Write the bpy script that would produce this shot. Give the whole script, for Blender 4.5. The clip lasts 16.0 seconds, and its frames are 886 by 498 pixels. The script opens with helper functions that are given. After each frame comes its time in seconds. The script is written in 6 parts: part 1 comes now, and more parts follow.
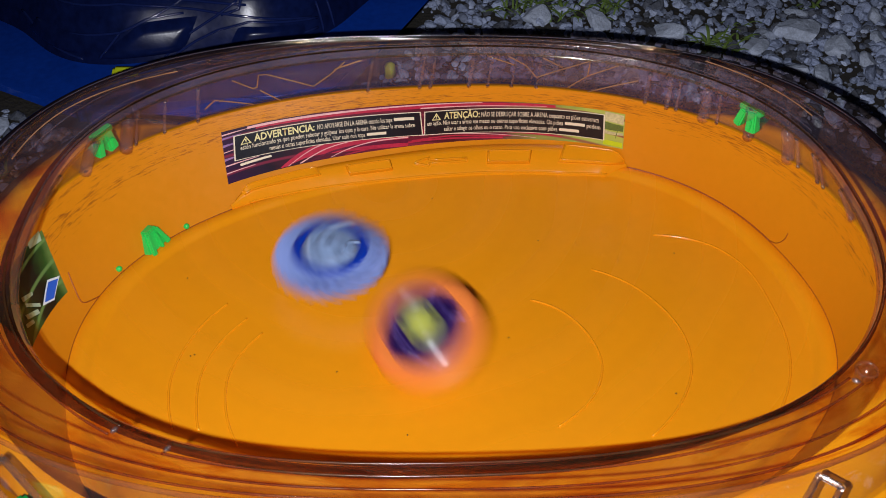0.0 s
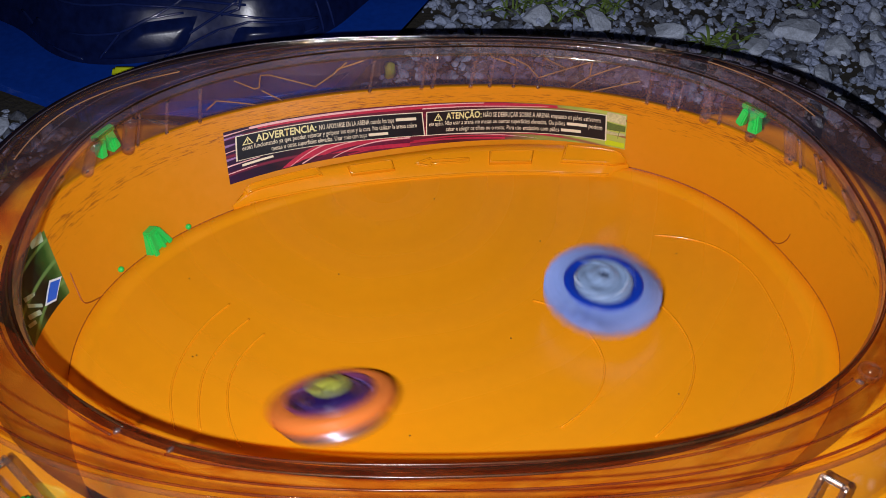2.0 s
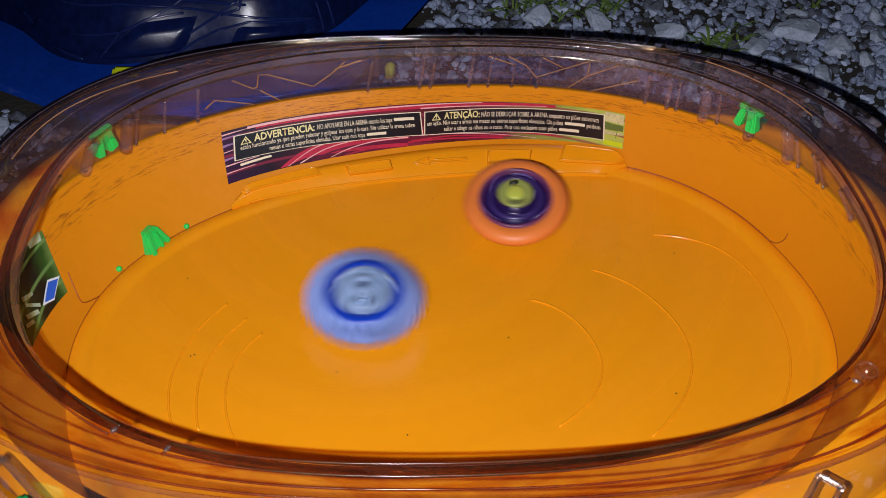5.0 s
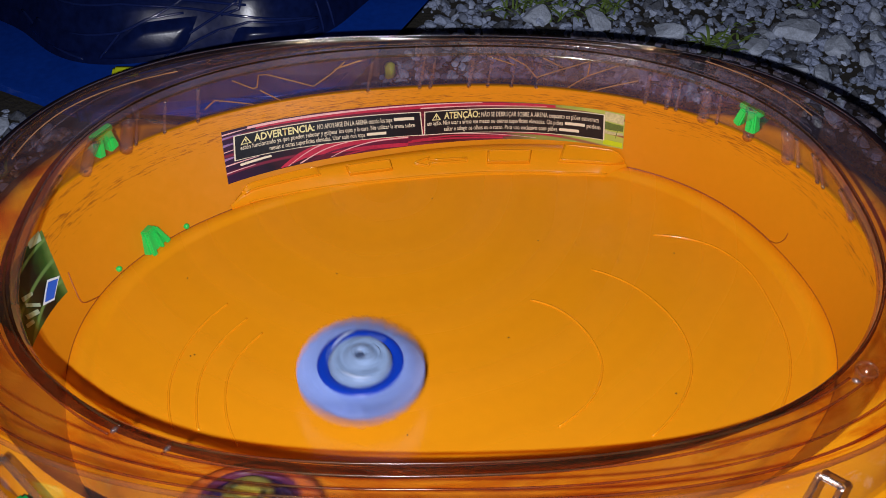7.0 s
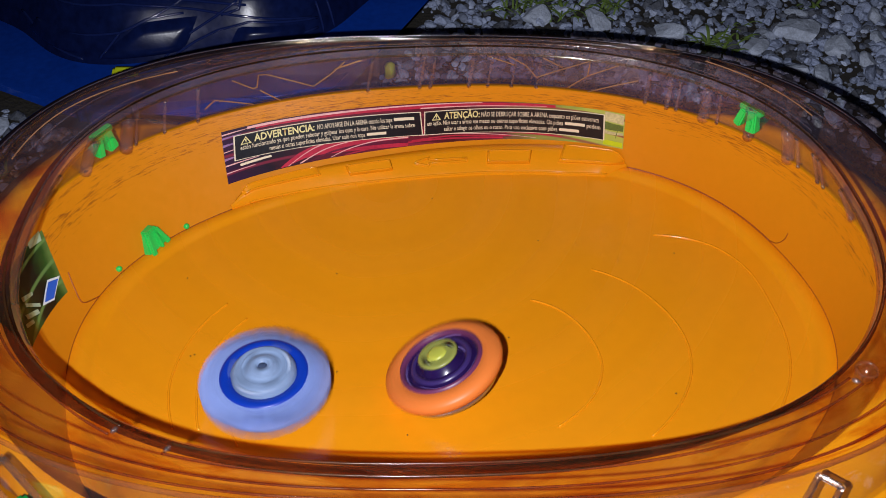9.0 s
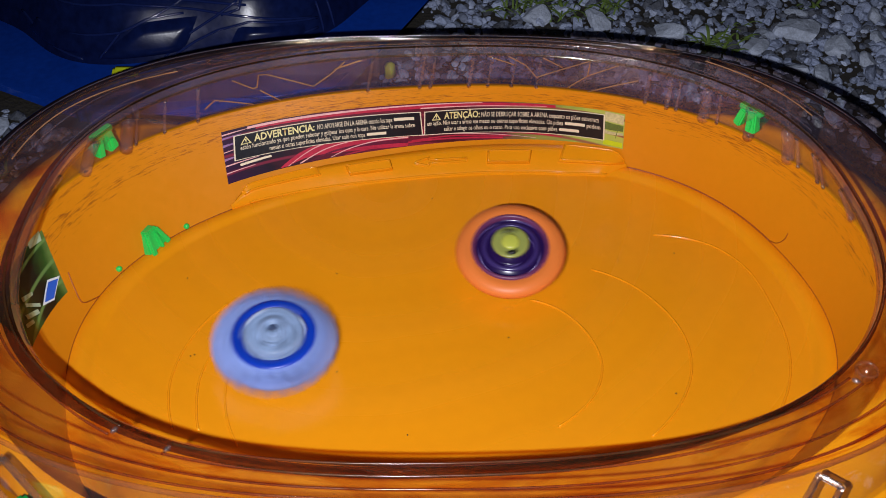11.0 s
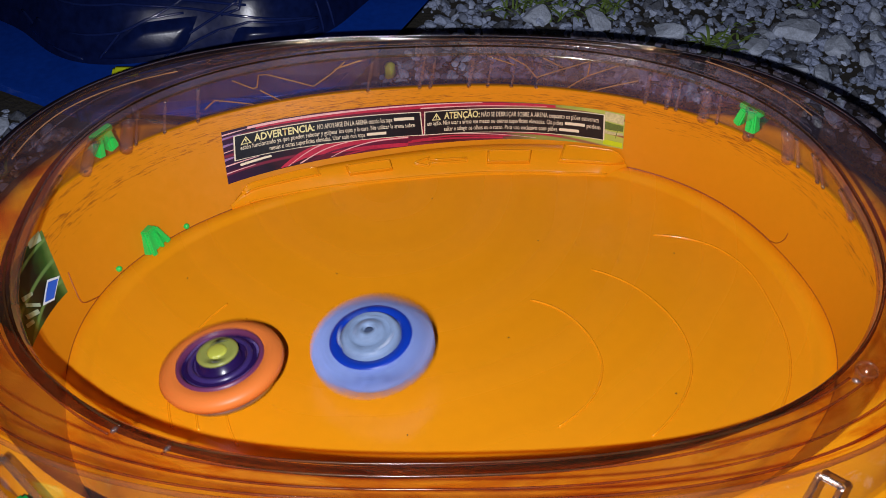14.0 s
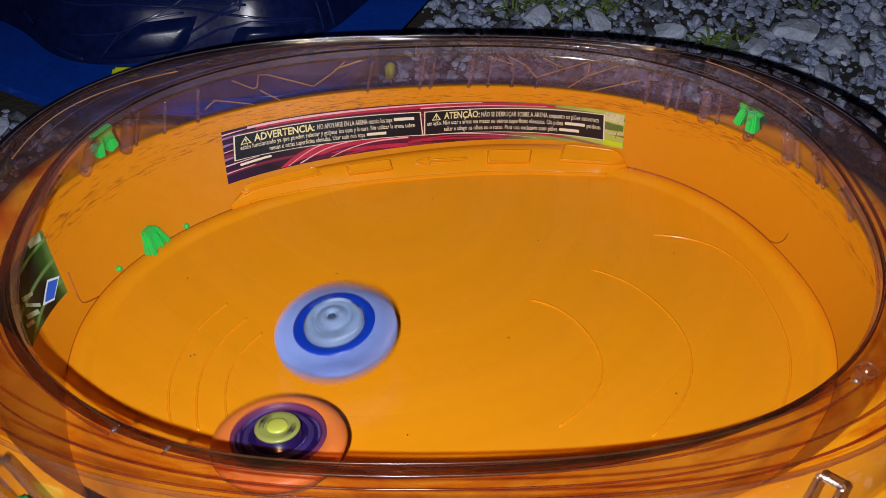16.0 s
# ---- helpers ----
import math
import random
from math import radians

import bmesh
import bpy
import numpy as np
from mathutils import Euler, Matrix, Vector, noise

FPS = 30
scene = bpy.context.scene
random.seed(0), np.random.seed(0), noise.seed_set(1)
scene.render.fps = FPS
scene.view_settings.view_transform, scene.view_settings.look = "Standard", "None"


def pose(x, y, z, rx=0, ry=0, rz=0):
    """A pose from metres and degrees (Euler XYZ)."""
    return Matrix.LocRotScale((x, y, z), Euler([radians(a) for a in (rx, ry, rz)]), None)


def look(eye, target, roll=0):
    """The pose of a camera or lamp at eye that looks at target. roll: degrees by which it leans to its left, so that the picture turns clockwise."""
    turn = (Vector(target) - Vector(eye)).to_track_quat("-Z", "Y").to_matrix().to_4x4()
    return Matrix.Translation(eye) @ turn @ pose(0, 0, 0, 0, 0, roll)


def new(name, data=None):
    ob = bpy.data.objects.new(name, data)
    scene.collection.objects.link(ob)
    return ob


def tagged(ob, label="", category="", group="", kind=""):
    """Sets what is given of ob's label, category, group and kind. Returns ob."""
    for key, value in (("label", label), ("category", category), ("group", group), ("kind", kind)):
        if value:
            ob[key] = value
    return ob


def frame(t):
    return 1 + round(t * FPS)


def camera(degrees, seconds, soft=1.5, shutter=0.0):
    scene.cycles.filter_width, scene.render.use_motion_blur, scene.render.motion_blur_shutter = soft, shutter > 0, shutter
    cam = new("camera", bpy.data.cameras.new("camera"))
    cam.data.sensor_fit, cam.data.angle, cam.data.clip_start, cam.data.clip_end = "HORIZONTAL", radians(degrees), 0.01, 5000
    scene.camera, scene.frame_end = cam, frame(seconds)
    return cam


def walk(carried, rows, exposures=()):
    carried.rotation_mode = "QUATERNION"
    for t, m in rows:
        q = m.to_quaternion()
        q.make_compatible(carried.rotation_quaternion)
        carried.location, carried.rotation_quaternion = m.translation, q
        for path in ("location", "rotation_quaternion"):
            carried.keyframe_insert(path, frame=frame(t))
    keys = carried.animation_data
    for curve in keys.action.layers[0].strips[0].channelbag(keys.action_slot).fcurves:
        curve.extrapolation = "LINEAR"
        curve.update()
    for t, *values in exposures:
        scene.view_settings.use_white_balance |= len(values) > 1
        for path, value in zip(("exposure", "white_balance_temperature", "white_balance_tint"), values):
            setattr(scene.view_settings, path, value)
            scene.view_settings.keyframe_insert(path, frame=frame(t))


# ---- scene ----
cam = camera(51.96, 16.0, soft=0.95, shutter=0.5)
EYE = Vector((-0.0015, -0.2350, 0.2724))
VIEW = look(EYE, EYE + Vector((0, math.cos(radians(42.7)), -math.sin(radians(42.7)))))
walk(cam, [(0.0, VIEW), (16.0, VIEW)], exposures=[(0.0, 0.0), (16.0, 0.0)])

# ---- light: night, one torch beside the lens ----
world = bpy.data.worlds.new("night")
world.use_nodes = True
world.node_tree.nodes["Background"].inputs["Color"].default_value = (0.16, 0.22, 0.42, 1)
world.node_tree.nodes["Background"].inputs["Strength"].default_value = 0.022
scene.world = world
torch = bpy.data.lights.new("torch", "SPOT")
torch.energy, torch.color, torch.shadow_soft_size = 6.5, (0.97, 0.98, 1.07), 0.0015
torch.spot_size, torch.spot_blend = radians(135), 1.0
TORCH = VIEW @ Vector((-0.025, -0.010, 0.0))
new("torch", torch).matrix_world = look(TORCH, VIEW @ Vector((0.036, -0.045, -0.355)))


# ---- materials ----
def material(name, color, rough=0.4, metal=0.0, grain=0.1, scale=60.0, bump=0.0, bump_scale=400.0, coat=0.0, spec=0.5):
    """A principled surface whose colour varies at two scales, with a fine relief."""
    m = bpy.data.materials.new(name)
    m.use_nodes = True
    n, l = m.node_tree.nodes, m.node_tree.links
    p = n["Principled BSDF"]
    co = n.new("ShaderNodeTexCoord")
    a, b = n.new("ShaderNodeTexNoise"), n.new("ShaderNodeTexNoise")
    a.inputs["Scale"].default_value, b.inputs["Scale"].default_value = scale, scale * 9
    a.inputs["Detail"].default_value, b.inputs["Detail"].default_value = 4, 6
    mix = n.new("ShaderNodeMath")
    mix.operation = "MULTIPLY_ADD"
    mix.inputs[1].default_value = 0.5
    l.new(co.outputs["Object"], a.inputs["Vector"])
    l.new(co.outputs["Object"], b.inputs["Vector"])
    l.new(b.outputs["Fac"], mix.inputs[0])
    half = n.new("ShaderNodeMath")
    half.operation = "MULTIPLY"
    half.inputs[1].default_value = 0.5
    l.new(a.outputs["Fac"], half.inputs[0])
    l.new(half.outputs[0], mix.inputs[2])
    ramp = n.new("ShaderNodeValToRGB")
    ramp.color_ramp.elements[0].position, ramp.color_ramp.elements[1].position = 0.3, 0.7
    ramp.color_ramp.elements[0].color = (*[c * (1 - grain) for c in color], 1)
    ramp.color_ramp.elements[1].color = (*[min(1, c * (1 + grain)) for c in color], 1)
    l.new(mix.outputs[0], ramp.inputs["Fac"])
    l.new(ramp.outputs["Color"], p.inputs["Base Color"])
    rr = n.new("ShaderNodeMapRange")
    rr.inputs["To Min"].default_value, rr.inputs["To Max"].default_value = rough * 0.8, min(1, rough * 1.25)
    l.new(b.outputs["Fac"], rr.inputs["Value"])
    l.new(rr.outputs["Result"], p.inputs["Roughness"])
    p.inputs["Metallic"].default_value, p.inputs["Coat Weight"].default_value = metal, coat
    p.inputs["Specular IOR Level"].default_value = spec
    if bump:
        c = n.new("ShaderNodeTexNoise")
        c.inputs["Scale"].default_value, c.inputs["Detail"].default_value = bump_scale, 5
        l.new(co.outputs["Object"], c.inputs["Vector"])
        bp = n.new("ShaderNodeBump")
        bp.inputs["Strength"].default_value, bp.inputs["Distance"].default_value = bump, 0.002
        l.new(c.outputs["Fac"], bp.inputs["Height"])
        l.new(bp.outputs["Normal"], p.inputs["Normal"])
    return m


def clear_plastic(name, tint, haze, haze_amount, rough=0.06, gloss=0.05, graze=0.6, near_haze=1.0, refraction_tint=None):
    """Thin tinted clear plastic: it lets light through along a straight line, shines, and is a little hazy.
    Last two arguments: how hazy the near half is beside the far half, whose sheen is painted as haze; colour of the
    streaks along u that stand in for refraction."""
    m = bpy.data.materials.new(name)
    m.use_nodes = True
    n, l = m.node_tree.nodes, m.node_tree.links
    n.remove(n["Principled BSDF"])
    tr, df, gl = n.new("ShaderNodeBsdfTransparent"), n.new("ShaderNodeBsdfDiffuse"), n.new("ShaderNodeBsdfGlossy")
    tr.inputs["Color"].default_value, df.inputs["Color"].default_value = (*tint, 1), (*haze, 1)
    gl.inputs["Roughness"].default_value = rough
    co, nz = n.new("ShaderNodeTexCoord"), n.new("ShaderNodeTexNoise")
    nz.inputs["Scale"].default_value, nz.inputs["Detail"].default_value = 45, 5
    l.new(co.outputs["Object"], nz.inputs["Vector"])
    mr = n.new("ShaderNodeMapRange")
    mr.inputs["From Min"].default_value, mr.inputs["From Max"].default_value = 0.3, 0.7
    mr.inputs["To Min"].default_value, mr.inputs["To Max"].default_value = haze_amount * 0.6, haze_amount * 1.4
    l.new(nz.outputs["Fac"], mr.inputs["Value"])
    m1, m2, fr = n.new("ShaderNodeMixShader"), n.new("ShaderNodeMixShader"), n.new("ShaderNodeLayerWeight")
    fr.inputs["Blend"].default_value = 0.5
    pw, ga = n.new("ShaderNodeMath"), n.new("ShaderNodeMath")
    pw.operation, ga.operation = "POWER", "MULTIPLY_ADD"
    pw.inputs[1].default_value = 4.0
    ga.inputs[1].default_value, ga.inputs[2].default_value = graze, gloss
    l.new(fr.outputs["Facing"], pw.inputs[0])
    l.new(pw.outputs[0], ga.inputs[0])
    # sheen painted as haze: its amount grows from the near side to the far
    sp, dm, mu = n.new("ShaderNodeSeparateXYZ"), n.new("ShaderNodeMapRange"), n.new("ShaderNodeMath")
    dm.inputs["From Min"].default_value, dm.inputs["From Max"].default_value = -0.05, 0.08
    dm.inputs["To Min"].default_value, mu.operation = near_haze, "MULTIPLY"
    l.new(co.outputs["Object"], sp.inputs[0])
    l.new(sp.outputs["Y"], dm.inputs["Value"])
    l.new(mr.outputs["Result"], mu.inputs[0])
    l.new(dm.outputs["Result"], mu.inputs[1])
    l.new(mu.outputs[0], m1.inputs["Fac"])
    n2, rp = n.new("ShaderNodeTexNoise"), n.new("ShaderNodeValToRGB")
    n2.inputs["Scale"].default_value, n2.inputs["Detail"].default_value, n2.inputs["Distortion"].default_value = 38, 3, 1.2
    l.new(co.outputs["Object"], n2.inputs["Vector"])
    rp.color_ramp.elements[0].position, rp.color_ramp.elements[1].position = 0.38, 0.6
    rp.color_ramp.elements[0].color = (*[c * k for c, k in zip(tint, (0.93, 0.88, 0.84))], 1)
    rp.color_ramp.elements[1].color = (*[min(0.98, c * 1.03) for c in tint], 1)
    l.new(n2.outputs["Fac"], rp.inputs["Fac"])
    l.new(rp.outputs["Color"], tr.inputs["Color"])
    # amber streaks in the tint imitate light bent by the plastic
    if refraction_tint:
        uv, mp, n3, r3, mx = n.new("ShaderNodeUVMap"), n.new("ShaderNodeMapping"), n.new("ShaderNodeTexNoise"), n.new("ShaderNodeMapRange"), n.new("ShaderNodeMix")
        mp.inputs["Scale"].default_value = (26, 3.2, 1)
        l.new(uv.outputs["UV"], mp.inputs["Vector"])
        n3.inputs["Scale"].default_value, n3.inputs["Detail"].default_value, n3.inputs["Roughness"].default_value, n3.inputs["Distortion"].default_value = 1.0, 5, 0.62, 1.6
        l.new(mp.outputs["Vector"], n3.inputs["Vector"])
        r3.inputs["From Min"].default_value, r3.inputs["From Max"].default_value = 0.47, 0.64
        l.new(n3.outputs["Fac"], r3.inputs["Value"])
        mx.data_type = "RGBA"
        mx.inputs["B"].default_value = (*refraction_tint, 1)
        l.new(r3.outputs["Result"], mx.inputs["Factor"])
        l.new(rp.outputs["Color"], mx.inputs["A"])
        l.new(mx.outputs["Result"], tr.inputs["Color"])
        b3 = n.new("ShaderNodeBump")
        b3.inputs["Strength"].default_value, b3.inputs["Distance"].default_value = 0.35, 0.001
        l.new(n3.outputs["Fac"], b3.inputs["Height"])
        l.new(b3.outputs["Normal"], gl.inputs["Normal"])
    l.new(tr.outputs[0], m1.inputs[1])
    l.new(df.outputs[0], m1.inputs[2])
    l.new(ga.outputs[0], m2.inputs["Fac"])
    l.new(m1.outputs[0], m2.inputs[1])
    l.new(gl.outputs[0], m2.inputs[2])
    l.new(m2.outputs[0], n["Material Output"].inputs["Surface"])
    return m


def scuffed(name, color):
    """Orange plastic wall with dark scuffs along the run of the wall; u runs along it, v up it."""
    m = material(name, color, 0.3, grain=0.04, scale=25, bump=0.02, spec=0.5)
    n, l = m.node_tree.nodes, m.node_tree.links
    p = n["Principled BSDF"]
    base = p.inputs["Base Color"].links[0].from_socket
    uv, mp = n.new("ShaderNodeUVMap"), n.new("ShaderNodeMapping")
    mp.inputs["Scale"].default_value = (120, 60, 1)
    mp.inputs["Rotation"].default_value = (0, 0, radians(14))
    l.new(uv.outputs["UV"], mp.inputs["Vector"])
    a = n.new("ShaderNodeTexNoise")
    a.inputs["Scale"].default_value, a.inputs["Detail"].default_value, a.inputs["Roughness"].default_value = 1.0, 6, 0.7
    l.new(mp.outputs["Vector"], a.inputs["Vector"])
    b = n.new("ShaderNodeTexNoise")
    b.inputs["Scale"].default_value = 7
    l.new(uv.outputs["UV"], b.inputs["Vector"])
    sep = n.new("ShaderNodeSeparateXYZ")
    l.new(uv.outputs["UV"], sep.inputs[0])
    band = n.new("ShaderNodeMapRange")
    band.inputs["From Min"].default_value, band.inputs["From Max"].default_value = 0.45, 0.72
    band.inputs["To Min"].default_value, band.inputs["To Max"].default_value = -0.16, 0.02
    l.new(sep.outputs["Y"], band.inputs["Value"])
    s1, s2, s3 = n.new("ShaderNodeMath"), n.new("ShaderNodeMath"), n.new("ShaderNodeMapRange")
    s1.operation, s2.operation = "ADD", "MULTIPLY_ADD"
    l.new(a.outputs["Fac"], s1.inputs[0])
    l.new(band.outputs["Result"], s1.inputs[1])
    l.new(b.outputs["Fac"], s2.inputs[0])
    s2.inputs[1].default_value = 0.35
    l.new(s1.outputs[0], s2.inputs[2])
    s3.inputs["From Min"].default_value, s3.inputs["From Max"].default_value = 0.715, 0.85
    l.new(s2.outputs[0], s3.inputs["Value"])
    mx = n.new("ShaderNodeMix")
    mx.data_type = "RGBA"
    mx.inputs["B"].default_value = (0.27, 0.07, 0.008, 1)
    l.new(s3.outputs["Result"], mx.inputs["Factor"])
    l.new(base, mx.inputs["A"])
    l.new(mx.outputs["Result"], p.inputs["Base Color"])
    return m



def swirled(name, color):
    """Orange floor plastic, worn in faint curved sweeps by the tops."""
    m = material(name, color, 0.28, grain=0.03, scale=20, bump=0.0)
    n, l = m.node_tree.nodes, m.node_tree.links
    p = n["Principled BSDF"]
    co, mp = n.new("ShaderNodeTexCoord"), n.new("ShaderNodeMapping")
    mp.inputs["Location"].default_value = (0.03, -0.10, 0)
    l.new(co.outputs["Object"], mp.inputs["Vector"])
    w = n.new("ShaderNodeTexWave")
    w.wave_type, w.rings_direction = "RINGS", "Z"
    w.inputs["Scale"].default_value, w.inputs["Distortion"].default_value = 9.0, 3.5
    w.inputs["Detail"].default_value, w.inputs["Detail Scale"].default_value = 3.0, 0.6
    l.new(mp.outputs["Vector"], w.inputs["Vector"])
    rr = n.new("ShaderNodeMapRange")
    rr.inputs["To Min"].default_value, rr.inputs["To Max"].default_value = 0.17, 0.32
    l.new(w.outputs["Fac"], rr.inputs["Value"])
    l.new(rr.outputs["Result"], p.inputs["Roughness"])
    bp = n.new("ShaderNodeBump")
    bp.inputs["Strength"].default_value, bp.inputs["Distance"].default_value = 0.18, 0.001
    base = p.inputs["Base Color"].links[0].from_socket
    w2, wr, mx = n.new("ShaderNodeTexWave"), n.new("ShaderNodeMapRange"), n.new("ShaderNodeMix")
    w2.wave_type, w2.rings_direction = "RINGS", "Z"
    w2.inputs["Scale"].default_value, w2.inputs["Distortion"].default_value, w2.inputs["Detail"].default_value, w2.inputs["Detail Scale"].default_value = 21.0, 5.0, 4.0, 0.5
    l.new(mp.outputs["Vector"], w2.inputs["Vector"])
    wr.inputs["From Min"].default_value, wr.inputs["From Max"].default_value, wr.inputs["To Max"].default_value = 0.5, 1.0, 0.09
    l.new(w2.outputs["Fac"], wr.inputs["Value"])
    mx.data_type = "RGBA"
    mx.inputs["B"].default_value = (color[0] * 0.86, color[1] * 0.80, color[2], 1)
    l.new(wr.outputs["Result"], mx.inputs["Factor"])
    l.new(base, mx.inputs["A"])
    l.new(mx.outputs["Result"], p.inputs["Base Color"])
    l.new(w.outputs["Fac"], bp.inputs["Height"])
    l.new(bp.outputs["Normal"], p.inputs["Normal"])
    return m


ORANGE_RGB = (0.81, 0.284, 0.005)
orange = material("orange_plastic", ORANGE_RGB, 0.15, grain=0.03, scale=20, bump=0.02, bump_scale=150, coat=0.35)
# scuffed, and its base colour darkened to tone down the light on it
orange_wall = scuffed("scuffed_toned_orange", (0.67, 0.23, 0.005))
floor_orange = swirled("worn_orange_floor", ORANGE_RGB)
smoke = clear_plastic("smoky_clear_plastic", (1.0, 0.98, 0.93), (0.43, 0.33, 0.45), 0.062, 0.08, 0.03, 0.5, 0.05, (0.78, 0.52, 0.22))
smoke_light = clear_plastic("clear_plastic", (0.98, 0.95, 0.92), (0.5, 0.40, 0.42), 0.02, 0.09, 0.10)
clear_rib = clear_plastic("clear_rib", (0.95, 0.93, 0.95), (0.42, 0.38, 0.52), 0.08, 0.1, 0.07, 0.12)
smoke_glint = clear_plastic("shiny_clear_corner", (0.90, 0.84, 0.80), (0.5, 0.42, 0.45), 0.06, 0.12, 0.3)
smoke_edge = clear_plastic("smoky_clear_edge", (0.94, 0.84, 0.70), (0.42, 0.28, 0.20), 0.05, 0.08, 0.10)
# lilac haze stands in for the blue seen through the far wall
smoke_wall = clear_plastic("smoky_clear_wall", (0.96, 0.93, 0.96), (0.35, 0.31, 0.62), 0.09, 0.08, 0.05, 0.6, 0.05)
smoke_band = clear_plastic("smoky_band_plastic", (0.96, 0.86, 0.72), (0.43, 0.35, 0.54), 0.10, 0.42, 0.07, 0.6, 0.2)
smoke_shade_strip = clear_plastic("smoky_shade_strip", (0.22, 0.09, 0.03), (0.52, 0.27, 0.10), 0.03, 0.06, 0.03, 0.3)
smoke_far_shade = clear_plastic("smoky_far_shade_edge", (0.78, 0.70, 0.80), (0.34, 0.28, 0.42), 0.06)
smoke_edge_shade = clear_plastic("shade_black_edge", (0.10, 0.06, 0.06), (0.05, 0.03, 0.04), 0.15)
groove_line = clear_plastic("dark_moulded_groove", (0.74, 0.50, 0.28), (0.40, 0.22, 0.10), 0.06, 0.2, 0.03, 0.1)
amber_line = clear_plastic("amber_moulded_line", (0.6, 0.4, 0.28), (0.75, 0.42, 0.22), 0.40)
green = material("green_plastic", (0.03, 0.62, 0.10), 0.4, grain=0.06, scale=200)
lime = material("lime_plastic", (0.55, 0.62, 0.01), 0.4, grain=0.06, scale=200)
blue_base = material("blue_plastic", (0.004, 0.048, 0.38), 0.22, grain=0.2, scale=30, bump=0.05)
soil = material("damp_soil", (0.035, 0.03, 0.022), 0.9, grain=0.5, scale=40, bump=0.8, bump_scale=300)


# ---- building helpers ----
def part(name, bm, mat, parent, label="", smooth=True, flat_angle=None):
    me = bpy.data.meshes.new(name)
    bm.normal_update()
    bm.to_mesh(me)
    bm.free()
    for mm in mat if isinstance(mat, (list, tuple)) else [mat]:
        me.materials.append(mm)
    for poly in me.polygons:
        poly.use_smooth = smooth
    if smooth and flat_angle:
        me.set_sharp_from_angle(angle=radians(flat_angle))
    ob = new(name, me)
    ob.parent = parent
    if label:
        tagged(ob, label)
    return ob


DEPTH = 0.9078


def oval(a, b, n, yaw=0.0, cx=0.0, cy=0.0):
    """The outline of a rounded oval, as a function of the angle."""
    ya = radians(yaw)

    def at(phi):
        c, s = math.cos(phi - ya), math.sin(phi - ya)
        r = (abs(c / a) ** n + abs(s / b) ** n) ** (-1 / n)
        return Vector((cx + r * math.cos(phi), DEPTH * (cy + r * math.sin(phi))))
    return at


FLOOR_EDGE = oval(0.1493, 0.1165, 2.360, 17.6, 0.0034, 0.0102)
BOWL_TOP = oval(0.1620, 0.1286, 2.240, 6.2, -0.0028, 0.0105)
LIP = oval(0.1448, 0.1182, 2.420, 2.8, 0.0, 0.0126)
RIM_OUT = oval(0.1706, 0.1294, 2.600, 0.0, -0.0020, 0.0091)
FLOOR_Z, EDGE_Z, BOWL_Z, LIP_Z, RIM_Z = -0.0064, 0.0043, 0.0410, 0.0630, 0.0680


def lerp(f, g, s):
    return lambda phi: f(phi).lerp(g(phi), s)


def grow(f, d):
    def at(phi):
        v = f(phi)
        return v + v.normalized() * d
    return at


def loft(bm, rings, count=160, closed=False, phi0=0.0, phi1=2 * math.pi, mats=None):
    """Skins rings, each an outline and a height (a number or a function of the angle)."""
    whole = abs(phi1 - phi0 - 2 * math.pi) < 1e-6
    steps = count if whole else count + 1
    uv = bm.loops.layers.uv.verify()
    rows = []
    for f, z in rings:
        row = []
        for i in range(steps):
            phi = phi0 + (phi1 - phi0) * i / count
            p = f(phi)
            row.append(bm.verts.new((p.x, p.y, z(phi) if callable(z) else z)))
        rows.append(row)
    if closed:
        rows.append(rows[0])
    faces = []
    for j in range(len(rows) - 1):
        for i in range(count):
            k = (i + 1) % steps
            fc = bm.faces.new((rows[j][i], rows[j][k], rows[j + 1][k], rows[j + 1][i]))
            if mats:
                fc.material_index = mats[j]
            for lp, (u, v) in zip(fc.loops, ((i, j), (i + 1, j), (i + 1, j + 1), (i, j + 1))):
                lp[uv].uv = (u / count, v / max(1, len(rows) - 1))
            faces.append(fc)
    return rows


def turned(bm, profile, count=48, m=None):
    """Turns a profile of (radius, height) round the z axis."""
    rows = []
    for r, z in profile:
        if r < 1e-6:
            rows.append([bm.verts.new((0, 0, z))])
        else:
            rows.append([bm.verts.new((r * math.cos(2 * math.pi * i / count), r * math.sin(2 * math.pi * i / count), z)) for i in range(count)])
    for a, b in zip(rows, rows[1:]):
        for i in range(count):
            k = (i + 1) % count
            vs = [a[i % len(a)], a[k % len(a)], b[k % len(b)], b[i % len(b)]]
            vs = list(dict.fromkeys(vs))
            if len(vs) > 2:
                bm.faces.new(vs)
    if m is not None:
        bmesh.ops.transform(bm, matrix=m, verts=bm.verts)
    bmesh.ops.recalc_face_normals(bm, faces=bm.faces)
    return bm


def block(bm, sx, sy, sz, m, bevel=0.0, taper=1.0):
    """A bevelled block of that size at the pose m, its top narrower by taper."""
    before = set(bm.verts)
    bmesh.ops.create_cube(bm, size=1.0)
    vs = [v for v in bm.verts if v not in before]
    for v in vs:
        k = taper if v.co.z > 0 else 1.0
        v.co = Vector((v.co.x * sx * k, v.co.y * sy * k, v.co.z * sz))
    if bevel:
        es = list({e for v in vs for e in v.link_edges})
        res = bmesh.ops.bevel(bm, geom=es, offset=bevel, segments=2, affect="EDGES")
        vs = [v for v in bm.verts if v not in before]
    bmesh.ops.transform(bm, matrix=m, verts=vs)
    return bm


